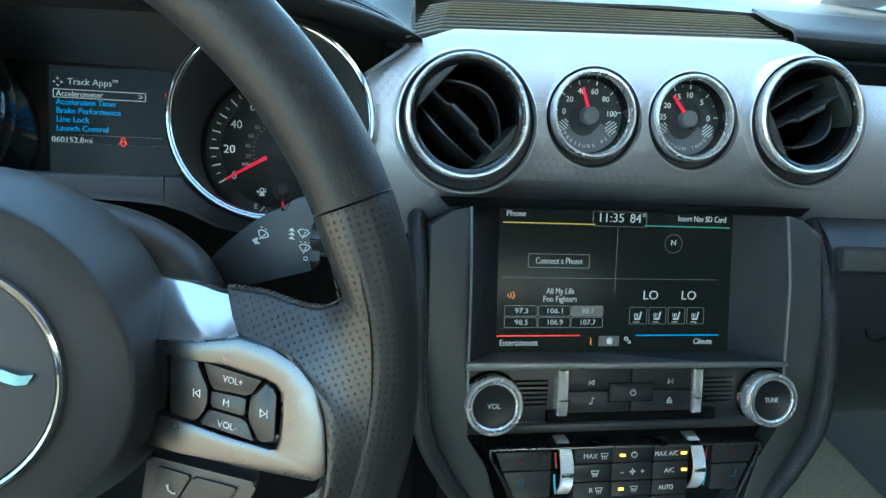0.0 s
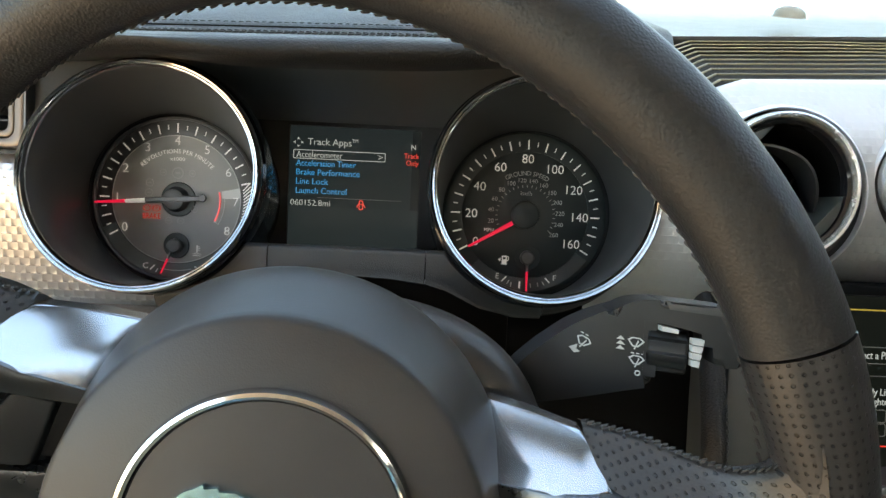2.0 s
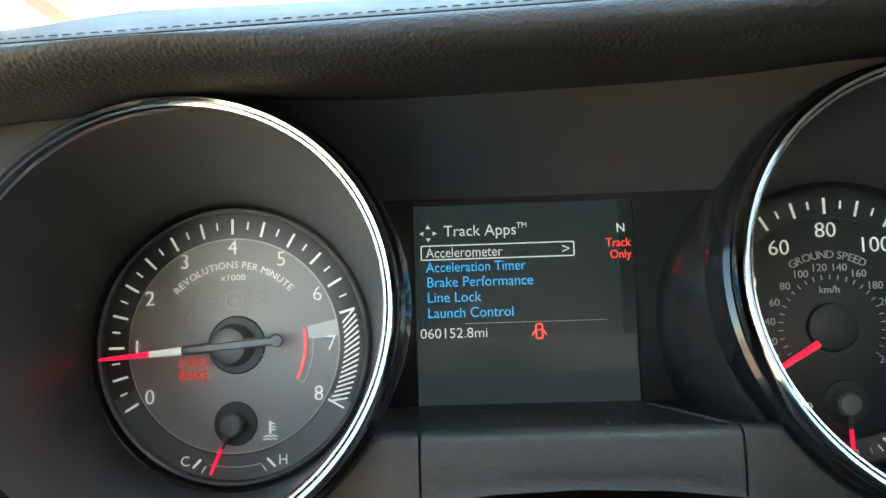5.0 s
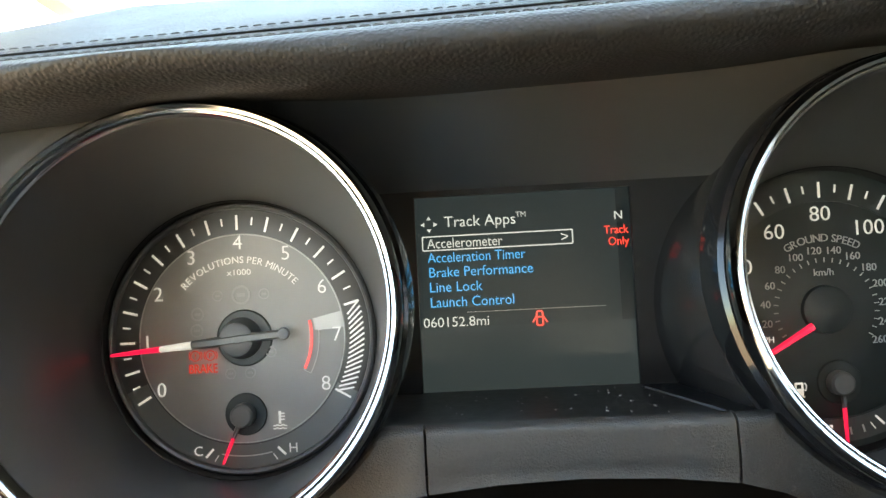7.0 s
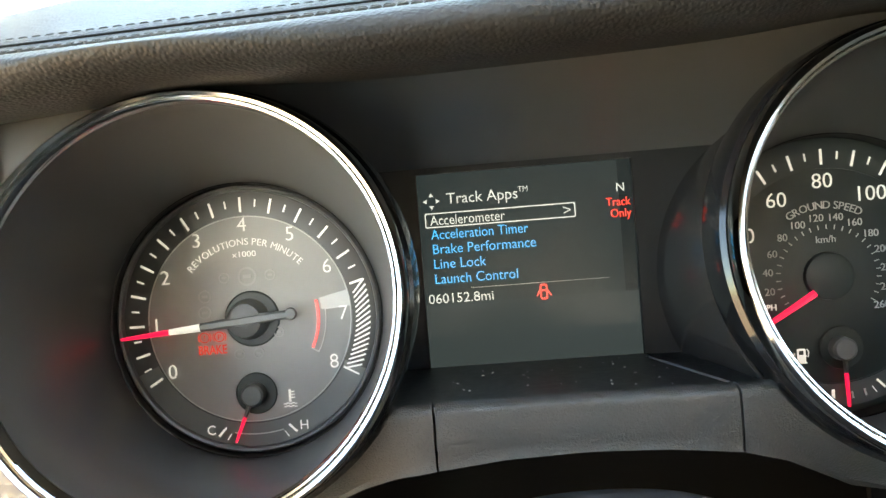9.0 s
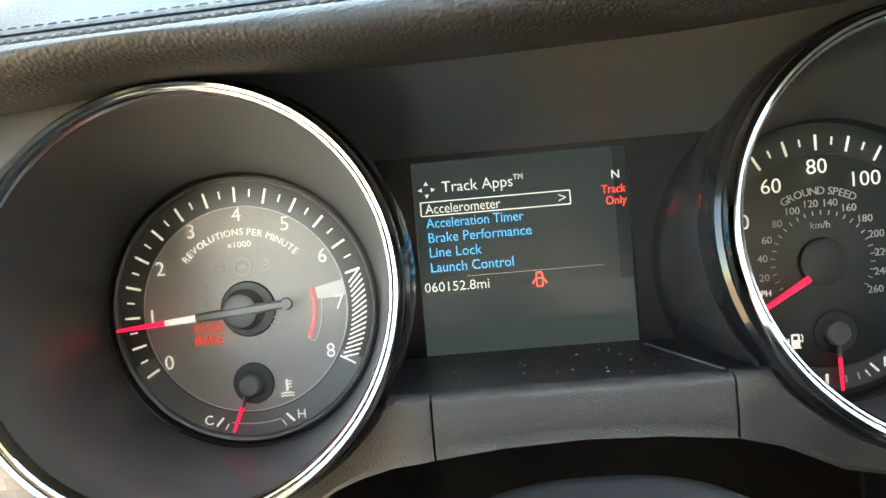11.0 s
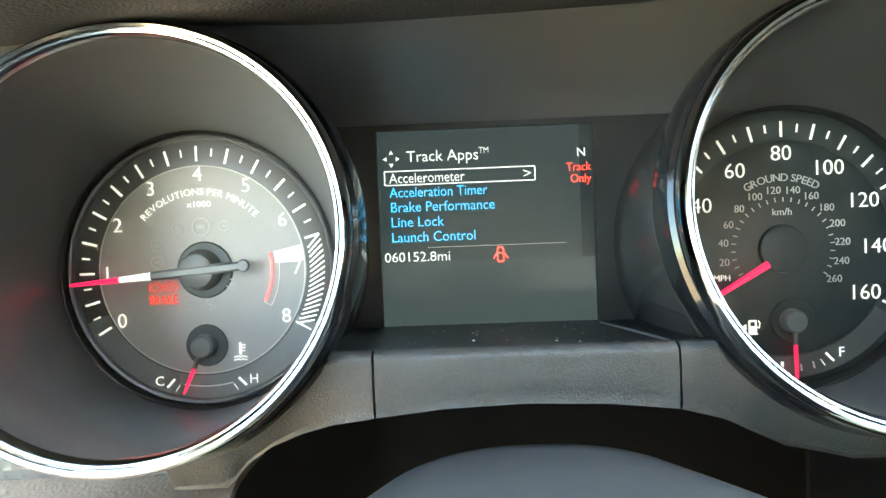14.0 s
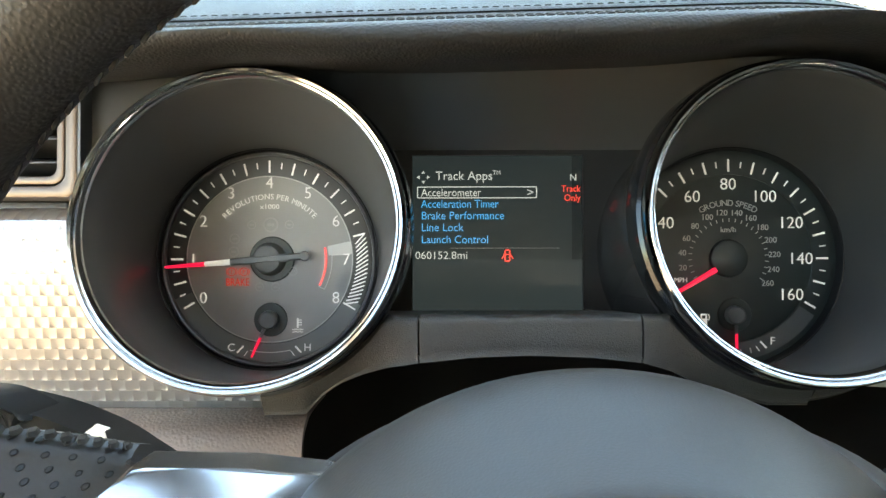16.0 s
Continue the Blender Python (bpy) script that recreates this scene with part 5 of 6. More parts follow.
STALK = [(0.0905, -0.0740), (0.0965, -0.0655), (0.1060, -0.0560), (0.1182, -0.0458), (0.1300, -0.0392), (0.1427, -0.0345), (0.1515, -0.0340), (0.1520, -0.0690), (0.1380, -0.0730), (0.1180, -0.0790), (0.0980, -0.0840)]
LEVER = [(0.1300, -0.0400), (0.1400, -0.0330), (0.1480, -0.0315), (0.1760, -0.0335), (0.1830, -0.0380), (0.1860, -0.0460), (0.1840, -0.0570), (0.1720, -0.0575), (0.1705, -0.0455), (0.1620, -0.0430), (0.1520, -0.0415), (0.1400, -0.0405)]


def slope(off):
    return lambda x, z: -0.1935 - 0.36 * (abs(x) - 0.12) + off


def side(poly, s):
    return [(s * x, z) for x, z in poly][::s]


def stalk_body(root, s):
    part("arm", prism(side(round_corners(STALK, 0.004), s), slope(-0.004), slope(0.016), 0.0055, 4), STALK_BLACK, root)
    part("lever", prism(side(round_corners(LEVER, 0.004), s), slope(-0.0085), slope(0.010), 0.0032, 3), STALK_BLACK, root)
    part("lever_cap", prism(side(round_corners([(0.1500, -0.0312), (0.1780, -0.0328), (0.1825, -0.0368), (0.1520, -0.0350)], 0.002), s), slope(-0.0100), slope(0.010), 0.0018, 3), SOFT, root, "grey-black lever cap")


def ribbed_knob(root, s):
    """The turning collar between the arm and the lever."""
    bm = bmesh.new()
    a, b = Vector((s * 0.1500, -0.2030, -0.0530)), Vector((s * 0.1650, -0.2090, -0.0535))
    d = (b - a).normalized()
    sd = d.cross(Vector((0, 0, 1))).normalized()
    up = sd.cross(d)
    rings = []
    for t in (0.0, 0.05, 0.95, 1.0):
        rr = 0.0098 if 0 < t < 1 else 0.0090
        rings.append([bm.verts.new(a.lerp(b, t) + (sd * math.cos(2 * math.pi * i / 60) + up * math.sin(2 * math.pi * i / 60)) * (rr - (0.0014 if (i % 10) < 6 else 0.0))) for i in range(60)])
    for p, q in zip(rings, rings[1:]):
        for i in range(60):
            bm.faces.new((p[i], q[i], q[(i + 1) % 60], p[(i + 1) % 60]))
    bm.faces.new(rings[0][::-1])
    bm.faces.new(rings[-1])
    part("knob", bm, STALK_BLACK, root, "ribbed black knob")


def wiper_mark(x, z, s, drops, turn=0.0):
    y, y1 = slope(-0.0046), slope(-0.0042)
    bms = [frame_plate([(x - s, z + 0.3 * s), (x - 0.5 * s, z + 0.72 * s), (x + 0.5 * s, z + 0.72 * s), (x + s, z + 0.3 * s), (x + 0.35 * s, z - 0.5 * s), (x - 0.35 * s, z - 0.5 * s)][::-1], [(x - 0.78 * s, z + 0.26 * s), (x - 0.42 * s, z + 0.56 * s), (x + 0.42 * s, z + 0.56 * s), (x + 0.78 * s, z + 0.26 * s), (x + 0.25 * s, z - 0.34 * s), (x - 0.25 * s, z - 0.34 * s)][::-1], y, y1)]
    bms.append(sweep([(x - 0.1 * s, y(x, z), z - 0.85 * s), (x + 0.3 * s, y(x, z), z + 0.35 * s)], (0.10 * s, 0.0002), 6))
    if drops:
        bms += [box((x + (i - 1) * 0.7 * s, y(x, z), z + 1.0 * s), (0.4 * s, 0.0005, 0.14 * s)) for i in range(3)]
    return moved(join(*bms), Matrix.Translation((x, 0, z)) @ Matrix.Rotation(radians(turn), 4, "Y") @ Matrix.Translation((-x, 0, -z)))


def wiper_stalk():
    root = thing("wiper_stalk", (0.14, -0.19, -0.05), "black wiper stalk with ribbed knob and white symbols", "stalk", group="steering column stalks")
    stalk_body(root, 1)
    ribbed_knob(root, 1)
    for i in range(4):
        part("level_mark", prism([(0.1632, -0.0462 - 0.0030 * i), (0.1676 - 0.0004 * i, -0.0466 - 0.0030 * i), (0.1672 - 0.0004 * i, -0.0491 - 0.0030 * i), (0.1632, -0.0487 - 0.0030 * i)][::-1], slope(-0.0095), slope(-0.006)), PRINT_GREY, root, smooth=False)
    part("level_mark", prism([(0.1518, -0.0424), (0.1580, -0.0432), (0.1580, -0.0450), (0.1518, -0.0444)][::-1], slope(-0.0092), slope(-0.004)), PRINT_GREY, root, smooth=False)
    part("wiper_symbol", wiper_mark(0.1228, -0.0528, 0.0033, True, 28), ICON, root, smooth=False)
    part("wiper_symbol", wiper_mark(0.1436, -0.0512, 0.0033, False, 6), ICON, root, smooth=False)
    part("wiper_symbol", wiper_mark(0.1442, -0.0588, 0.0032, True, 6), ICON, root, smooth=False)
    part("arrow_symbol", join(*[prism([(0.1360, -0.0500 - 0.0021 * i), (0.1394, -0.0503 - 0.0021 * i), (0.1377, -0.0485 - 0.0021 * i)][::-1], slope(-0.0046), slope(-0.0042)) for i in range(3)]), ICON, root, smooth=False)
    part("arrow_symbol", prism([(0.1172, -0.0556), (0.1206, -0.0540), (0.1200, -0.0562), (0.1218, -0.0572), (0.1192, -0.0580)], slope(-0.0046), slope(-0.0042)), ICON, root, smooth=False)
    part("zero_symbol", frame_plate(rounded(0.1438, 0.1460, -0.0652, -0.0628, 0.0010, 3), rounded(0.1442, 0.1456, -0.0647, -0.0633, 0.0006, 3), slope(-0.0046), slope(-0.0042)), ICON, root)


wiper_stalk()


def signal_stalk():
    root = thing("indicator_stalk", (-0.14, -0.19, -0.05), "black indicator stalk with a white arrow", "stalk", group="steering column stalks")
    stalk_body(root, -1)
    part("lamp_switch", prism(side(round_corners([(0.1180, -0.0560), (0.1400, -0.0500), (0.1480, -0.0500), (0.1480, -0.0680), (0.1220, -0.0720)], 0.003), -1), slope(-0.0085), slope(0.0), 0.002), STALK_BLACK, root)
    part("arrow_symbol", prism([(-0.1205, -0.0438), (-0.1180, -0.0418), (-0.1150, -0.0432), (-0.1164, -0.0439), (-0.1158, -0.0462), (-0.1190, -0.0462), (-0.1192, -0.0444)], slope(-0.0048), slope(-0.004)), PRINT, root, smooth=False)
    ribbed_knob(root, -1)


signal_stalk()

# ---- centre of the dashboard ----


def air_vent(name, c, turn, parent_group):
    root = thing(name, c, "round black air vent with a chrome ring in the dashboard", "air vent", group=parent_group)
    # flared satin seat, chrome ring, dark barrel and tilting vanes
    lip = (c[0] + 0.0012, c[1], c[2] - 0.0030)
    part("seat", lathe([(0.0492, 0.030), (0.0484, -0.001), (0.0476, -0.0040), (0.0466, -0.0046), (0.0457, -0.003), (0.0453, 0.030)], lip, 80, closed=True), LIP, root)
    part("groove", lathe([(0.0460, -0.002), (0.0450, 0.001), (0.0420, 0.002), (0.0405, -0.004)], c, 80, shift=[(0.0012, -0.0030), (0.0008, -0.0020), (0, 0), (0, 0)]), HARD, root)
    part("chrome_ring", lathe([(0.0372, 0.000), (0.0374, -0.0085), (0.0384, -0.0108), (0.0396, -0.0112), (0.0408, -0.0100), (0.0412, -0.006), (0.0410, 0.002)], c, 80, closed=True), BRIGHT, root, "bright chrome ring")
    part("inner_ring", lathe([(0.0340, -0.002), (0.0345, -0.0078), (0.0362, -0.0086), (0.0374, -0.0075), (0.0376, 0.002)], c, 80, closed=True), GLOSS, root)
    part("barrel", lathe([(0.0348, -0.006), (0.0345, 0.030), (0.0300, 0.046), (0.0, 0.046)], c, 64), SHADE_RUBBER, root)
    m = Matrix.Translation(c) @ Matrix.Rotation(radians(turn), 4, "Y")

    def blade(off, half, bow, tilt):
        def f(u, v):
            x = -half + 2 * half * u
            return Vector((x, -0.0035 + 0.026 * v + 0.012 * (x / half) ** 2 * (1 - v), off + bow * (1 - (x / half) ** 2) + tilt * v))
        return moved(sheet(f, 24, 5, 0.0014), m)
    part("vane", blade(0.0075, 0.0290, 0.0130, 0.002), HARD, root)
    part("vane", blade(-0.0135, 0.0300, -0.0045, -0.004), HARD, root)
    # the middle vane with its stepped grip
    def mid(u, v):
        x = -0.0335 + 0.067 * u
        return Vector((x, -0.0065 + 0.030 * v, -0.0035 + (0.0016 * math.tanh((x + 0.014) * 900) - 0.0016 * math.tanh((x - 0.012) * 900)) * (1 - v)))
    vane = part("vane", moved(sheet(mid, 48, 5, 0.0016), m), HARD, root)
    part("vane_grip", moved(box((-0.001, -0.0068, -0.0022), (0.022, 0.003, 0.0026), 0.0008), m), SOFT, vane)
    for s in (-1, 1):
        cheek = [(s * (0.0275 + 0.0068 * math.sin(math.pi * i / 8)), -0.0200 + 0.0400 * i / 8) for i in range(9)]
        part("cheek", moved(prism(cheek[::s], -0.0068, 0.02, 0.001), m), STRIP, root, "satin dark vent cheek")
        part("rear_fin", moved(box((s * 0.012, 0.030, 0.0), (0.0012, 0.010, 0.05)), m), SHADE_RUBBER, root)


VENTS = "round vents of the dashboard"
air_vent("air_vent", (0.2468, -0.1135, 0.0222), 42, VENTS)
air_vent("air_vent", (0.4988, -0.1135, 0.0352), 152, VENTS)


def side_vent():
    root = thing("side_vent", (-0.25, -0.07, 0.05), "slatted rectangular side vent with a bronze grey frame", "air vent", group="slatted side vents")
    part("frame", frame_plate(rounded(-0.345, -0.1862, 0.0268, 0.098, 0.006), rounded(-0.339, -0.1918, 0.0318, 0.093, 0.006), -0.078, -0.04, 0.0012), BRONZE, root, "bronze grey frame")
    part("inner_frame", frame_plate(rounded(-0.3383, -0.1925, 0.0325, 0.0923, 0.0055), rounded(-0.333, -0.1962, 0.0362, 0.0886, 0.004), -0.0765, -0.04, 0.001), BRONZE, root)
    part("return_wall", box((-0.1858, -0.0725, 0.062), (0.0012, 0.0100, 0.071)), VISOR, root)
    part("box", box((-0.262, -0.03, 0.062), (0.16, 0.004, 0.066)), SHADE_RUBBER, root)
    for i in range(5):
        z = 0.0405 + 0.0105 * i
        bm = box((0, 0, 0), (0.1425, 0.022, 0.0016), 0.0006)
        part("slat", moved(bm, Matrix.Translation((-0.2620, -0.060, z)) @ Matrix.Rotation(radians(-14), 4, "X")), HARD, root)
    part("filler", box((-0.29, -0.045, 0.0235), (0.18, 0.03, 0.006), 0.001), HARD, root)
    # dark cheek between the vent and the ring
    part("cheek", sheet(lambda u, v: Vector((-0.1862 + 0.054 * u, -0.0675 + 0.012 * u, 0.024 + 0.072 * v)), 40, 48, 0.002, lambda p: math.hypot(p.x - RINGS[-1][0], p.z - RINGS[-1][1]) < 0.0685), HARD, root)


side_vent()


def small_dial(name, c, numbers, angles, value, caption, label):
    root = thing(name, c, label, "gauge", group="small round dashboard gauges")
    lip = (c[0] + 0.0015, c[1], c[2] - 0.0017)
    part("seat", lathe([(0.0370, 0.020), (0.0364, 0.0000), (0.0357, -0.0026), (0.0349, -0.0031), (0.0342, -0.0015), (0.0340, 0.005)], lip, 72, closed=True), LIP, root)
    part("groove", lathe([(0.0345, -0.001), (0.0335, 0.002), (0.0315, 0.002), (0.0304, -0.003)], c, 72, shift=[(0.0015, -0.0017), (0.0008, -0.0010), (0, 0), (0, 0)]), HARD, root)
    part("chrome_ring", lathe([(0.0268, 0.000), (0.0270, -0.0070), (0.0280, -0.0092), (0.0292, -0.0094), (0.0303, -0.0080), (0.0308, -0.004), (0.0306, 0.002)], c, 72, closed=True), BRIGHT, root, "bright chrome ring")
    part("cup", lathe([(0.0270, -0.004), (0.0262, 0.005), (0.0255, 0.006)], c, 64), GLOSS, root)
    part("dial_face", lathe([(0.0, 0.0060), (0.0260, 0.0060), (0.0260, 0.009)], c, 64), DIAL_BLACK, root)
    part("lower_band", arc_band(c, 0.0110, 0.0256, 205, 335, c[1] + 0.0055), SCALE_GREY, root)
    part("hub_shade", lathe([(0.0, 0.0053), (0.0105, 0.0053), (0.0108, 0.0060)], (c[0] - 0.003, c[1], c[2] - 0.0035), 32), DIAL_BLACK, root)
    y = c[1] + 0.0054
    for text, a in zip(numbers, angles):
        part("tick", bar(c, a, 0.0222, 0.0250, 0.0006, y), PRINT, root, smooth=False)
        write(text, c[0] + 0.0178 * math.cos(radians(a)), y, c[2] + 0.0178 * math.sin(radians(a)), 0.0056, PRINT, root, name="numeral")
    for a, b in zip(angles, angles[1:]):
        part("tick", bar(c, (a + b) / 2, 0.0232, 0.0245, 0.0005, y), PRINT_GREY, root, smooth=False)
    for s in (-1, 1):
        for k in range(5):
            ln = (0.0045, 0.0085, 0.0100, 0.0085, 0.0045)[k] * (1.0 if s > 0 else 0.75)
            at = (c[0] + s * 0.0178 + s * 0.0011 * (k - 2), y, c[2] - 0.0072 - 0.0016 * (k - 2))
            part("hatch_mark", moved(box((0, 0, 0), (ln, 0.0003, 0.0009)), Matrix.Translation(at) @ Matrix.Rotation(radians(-38 * s), 4, "Y")), ICON, root, smooth=False)
    arc = "".join(caption)
    for i, ch in enumerate(arc):
        if ch != " ":
            a = 270 + (i - (len(arc) - 1) / 2) * 9.5
            bm = lettering(ch, 0.0036)
            moved(bm, Matrix.Translation((c[0] + 0.0210 * math.cos(radians(a)), y - 0.0002, c[2] + 0.0210 * math.sin(radians(a)))) @ Matrix.Rotation(radians(270 - a), 4, "Y"))
            part("lettering", bm, PRINT_GREY, root, smooth=False)
    part("hub", lathe([(0, -0.0015), (0.0052, -0.0015), (0.0060, -0.0005), (0.0064, 0.006)], c, 40), SCALE_GREY, root)
    needle(root, c, value, 0.0060, 0.0200, 0.0014, 0.0010, c[1] + 0.0015, RED, "needle", "red needle")


small_dial("oil_pressure_gauge", (0.3375, -0.1055, 0.0292), ("0", "20", "40", "60", "80", "100"), (172, 142, 108, 76, 44, 8), 107, "PRESSURE PSI", "small black oil pressure gauge in a chrome ring")
small_dial("vacuum_gauge", (0.4125, -0.1055, 0.0305), ("25", "20", "15", "10", "5", "0"), (176, 148, 115, 84, 48, 6), 128, "VACUUM INHG", "small black vacuum gauge in a chrome ring")

CX = 0.3745


def screen_y(x, z):
    return -0.0825 + 0.039 * (z + 0.0385)


def console_body():
    root = thing("centre_console", (CX, -0.09, -0.15), "black centre console with grey side panels and padded rails", "console", kind="structure")
    # side cheeks: padded leather rails, then satin grey strips, then black frame round the screen
    for s in (-1, 1):
        rail = [(s * 0.1545, -0.068, -0.030), (s * 0.1546, -0.094, -0.055), (s * 0.1548, -0.114, -0.11), (s * 0.1542, -0.118, -0.160), (s * 0.1480, -0.119, -0.195), (s * 0.1310, -0.118, -0.225), (s * 0.1155, -0.115, -0.250), (s * 0.1010, -0.11, -0.30)]
        k = 50
        pts = [Vector(spline(rail, i / k)) + Vector((CX, 0, 0)) for i in range(k + 1)]
        part("rail", sweep(pts, (0.0064, 0.0105), 18), LEATHER, root, "black leather rail")
        st = [p + Vector((-s * 0.0035, -0.0092, 0)) for p in pts]
        part("rail_stitching", stitches(st, (-0.4 * s, -0.9, 0), 0.0034, 0.001, 0.0006), THREAD, root, kind="stuff")
        face = [(0.1200, -0.0365), (0.1340, -0.0400), (0.1484, -0.0500), (0.1488, -0.110), (0.1480, -0.165), (0.1420, -0.195), (0.1250, -0.225), (0.1090, -0.250), (0.0960, -0.300), (0.0800, -0.300), (0.1050, -0.215), (0.1200, -0.195)]
        part("side_strip", prism([(CX + s * x, z) for x, z in face][::-s], lambda x, z: -0.1165 + 0.16 * max(0.0, z + 0.085), -0.06, 0.001), STRIP, root, "satin grey-green side panel")
        part("strip_edge", sweep([(CX + s * 0.1203, -0.1092, -0.037), (CX + s * 0.1203, -0.1168, -0.085), (CX + s * 0.1203, -0.1172, -0.160)], (0.0011, 0.0014), 8), GREYPANEL, root)
    # A near-black strip paints the shade under the trim's lower edge.
    shade_strip = [(-0.142, -0.0305), (0.142, -0.0305), (0.134, -0.0372), (0.126, -0.0372), (-0.126, -0.0372), (-0.134, -0.0372)]
    part("trim_shade_strip", prism([(CX + x, z) for x, z in shade_strip][::-1], -0.1065, -0.06, 0.002), SHADE_RUBBER, root)
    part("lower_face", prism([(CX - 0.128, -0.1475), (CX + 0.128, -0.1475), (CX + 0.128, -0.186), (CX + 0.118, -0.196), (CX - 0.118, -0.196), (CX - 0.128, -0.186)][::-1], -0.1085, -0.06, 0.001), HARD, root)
    part("lower_fill", box((CX, -0.085, -0.25), (0.26, 0.03, 0.11)), SHADE_RUBBER, root)
    part("ledge", prism([(CX - 0.1230, -0.1412), (CX + 0.1190, -0.1436), (CX + 0.1190, -0.1468), (CX - 0.1230, -0.1462)][::-1], -0.124, -0.1195, 0.0012), GREYPANEL, root, "satin grey ledge")
    part("recess_floor", prism([(CX - 0.1205, -0.1418), (CX + 0.1175, -0.1441), (CX + 0.1175, -0.1468), (CX - 0.1205, -0.1462)][::-1], -0.1193, -0.088), HARD, root, "black floor of the screen recess")
    # slot with a dark drawer below the radio
    part("disc_slot", box((CX + 0.004, -0.1105, -0.1835), (0.13, 0.006, 0.009), 0.001), SHADE_RUBBER, root)
    part("slot_lip", box((CX, -0.112, -0.1895), (0.222, 0.010, 0.005), 0.0015), HARD, root)
    part("tunnel", box((CX, -0.16, -0.33), (0.22, 0.12, 0.06), 0.02), HARD, root)


console_body()


def touchscreen():
    root = thing("touchscreen", (CX, -0.085, -0.09), "dark dashboard touchscreen showing phone, radio and climate tiles", "screen")
    px = lambda x: 0.2830 + (x - 889) * 0.000449
    pz = lambda z: -0.0385 - (z - 374) * 0.000420
    # recess walls
    walls = bmesh.new()
    q = [(0.2545, -0.1090, -0.0365), (0.4945, -0.1090, -0.0365), (0.4945, -0.1180, -0.1435), (0.2545, -0.1180, -0.1435), (0.2812, screen_y(0, -0.036), -0.0362), (0.4672, screen_y(0, -0.036), -0.0362), (0.4672, screen_y(0, -0.143), -0.1428), (0.2812, screen_y(0, -0.143), -0.1428)]
    v = [walls.verts.new(p) for p in q]
    for i in range(4):
        walls.faces.new((v[i], v[(i + 1) % 4], v[4 + (i + 1) % 4], v[4 + i]))
    part("recess_wall", walls, MASK, root, "sloping dark grey recess", smooth=False)
    part("glass", prism([(0.280, -0.0355), (0.280, -0.1435), (0.4685, -0.1435), (0.4685, -0.0355)], screen_y, lambda x, z: -0.078), SCREEN, root, "glossy near-black screen glass", smooth=False)

    def put(text, x, y, size, mat=LCD_WHITE, align="CENTER", width=0.0):
        z = pz(y)
        return write(text, px(x), screen_y(0, z) - 0.0004, z, size * 0.00042, mat, root, align, width * 0.000449)

    def rect(x0, y0, x1, y1, mat, name, up=0.0003):
        z = (pz(y0) + pz(y1)) / 2
        return part(name, box(((px(x0) + px(x1)) / 2, screen_y(0, z) - up, z), (px(x1) - px(x0), 0.0003, pz(y0) - pz(y1))), mat, root, smooth=False)

    def ring(x0, y0, x1, y1, w, mat, name):
        a = rounded(px(x0), px(x1), pz(y1), pz(y0), 0.0012, 3)
        b = rounded(px(x0 + w), px(x1 - w), pz(y1 - w), pz(y0 + w), 0.0009, 3)
        return part(name, frame_plate(a, b, lambda x, z: screen_y(x, z) - 0.0004, lambda x, z: screen_y(x, z) - 0.0001), mat, root)
    put("Phone", 896, 380, 15, align="LEFT", width=32)
    put("Insert Nav SD Card", 1286, 381, 15, align="RIGHT", width=88)
    put("11:35", 1076, 383, 23, width=42)
    put("84°", 1124, 383, 23, width=27)
    put("Connect a Phone", 988, 461, 16, width=80)
    ring(935, 449, 1041, 474, 1.2, LCD_GREY, "button_outline")
    rect(891, 395, 1048, 397, LCD_YELLOW, "yellow_line")
    rect(1136, 395, 1293, 397, LCD_GREEN, "green_line")
    rect(886, 592, 1028, 594, LCD_RED, "red_line")
    rect(1128, 592, 1281, 594, LCD_BLUE, "blue_line")
    rect(893, 491, 1275, 492, LCD_GREY, "divider")
    rect(1087, 402, 1088, 580, LCD_GREY, "divider")
    put("N", 1190, 425, 15)
    part("compass_ring", lathe([(0.0068, screen_y(0, -0.06) - 0.0004), (0.0073, screen_y(0, -0.06) - 0.0004)], (px(1190), 0, pz(427)), 40), LCD_GREY, root)
    put("All My Life", 992, 514, 15, width=48)
    put("Foo Fighters", 992, 528, 15, width=58)
    put("LO", 1152, 520, 23, width=26)
    put("LO", 1222, 520, 23, width=26)
    for r, row in enumerate((("97.3", "106.1", "98.7"), ("98.5", "106.9", "107.7"))):
        for c, s in enumerate(row):
            x0, y0 = 898 + 57 * c, 540 + 20 * r
            lit = (r, c) == (0, 2)
            ring(x0, y0, x0 + 56, y0 + 19, 1.0, LCD_GREY, "preset_outline")
            if lit:
                rect(x0 + 1, y0 + 1, x0 + 55, y0 + 18, LCD_GREY, "preset_lit", 0.0002)
            put(s, x0 + 29, y0 + 9, 13, width=22 if len(s) < 5 else 26)
    # seat symbols
    for i in range(4):
        x0 = 1115 + 35 * i
        ring(x0, 542, x0 + 32, 573, 1.0, LCD_GREY, "button_outline")
        z = pz(558)
        y = screen_y(0, z) - 0.0005
        cx = px(x0 + 15)
        part("seat_symbol", join(moved(box((0, 0, 0), (0.0011, 0.0003, 0.0052)), Matrix.Translation((cx + 0.0022, y, z + 0.0008)) @ Matrix.Rotation(radians(14), 4, "Y")), box((cx - 0.0002, y, z - 0.0022), (0.0046, 0.0003, 0.0013)), box((cx - 0.001, y, z - 0.0046), (0.005, 0.0003, 0.0005)), *[box((cx - 0.0026 + 0.0013 * k, y, z + 0.0006), (0.0004, 0.0003, 0.0032)) for k in range(3)]), LCD_WHITE, root, smooth=False)
    put("Entertainment", 891, 605, 15, align="LEFT", width=64)
    put("Climate", 1269, 604, 15, align="RIGHT", width=34)
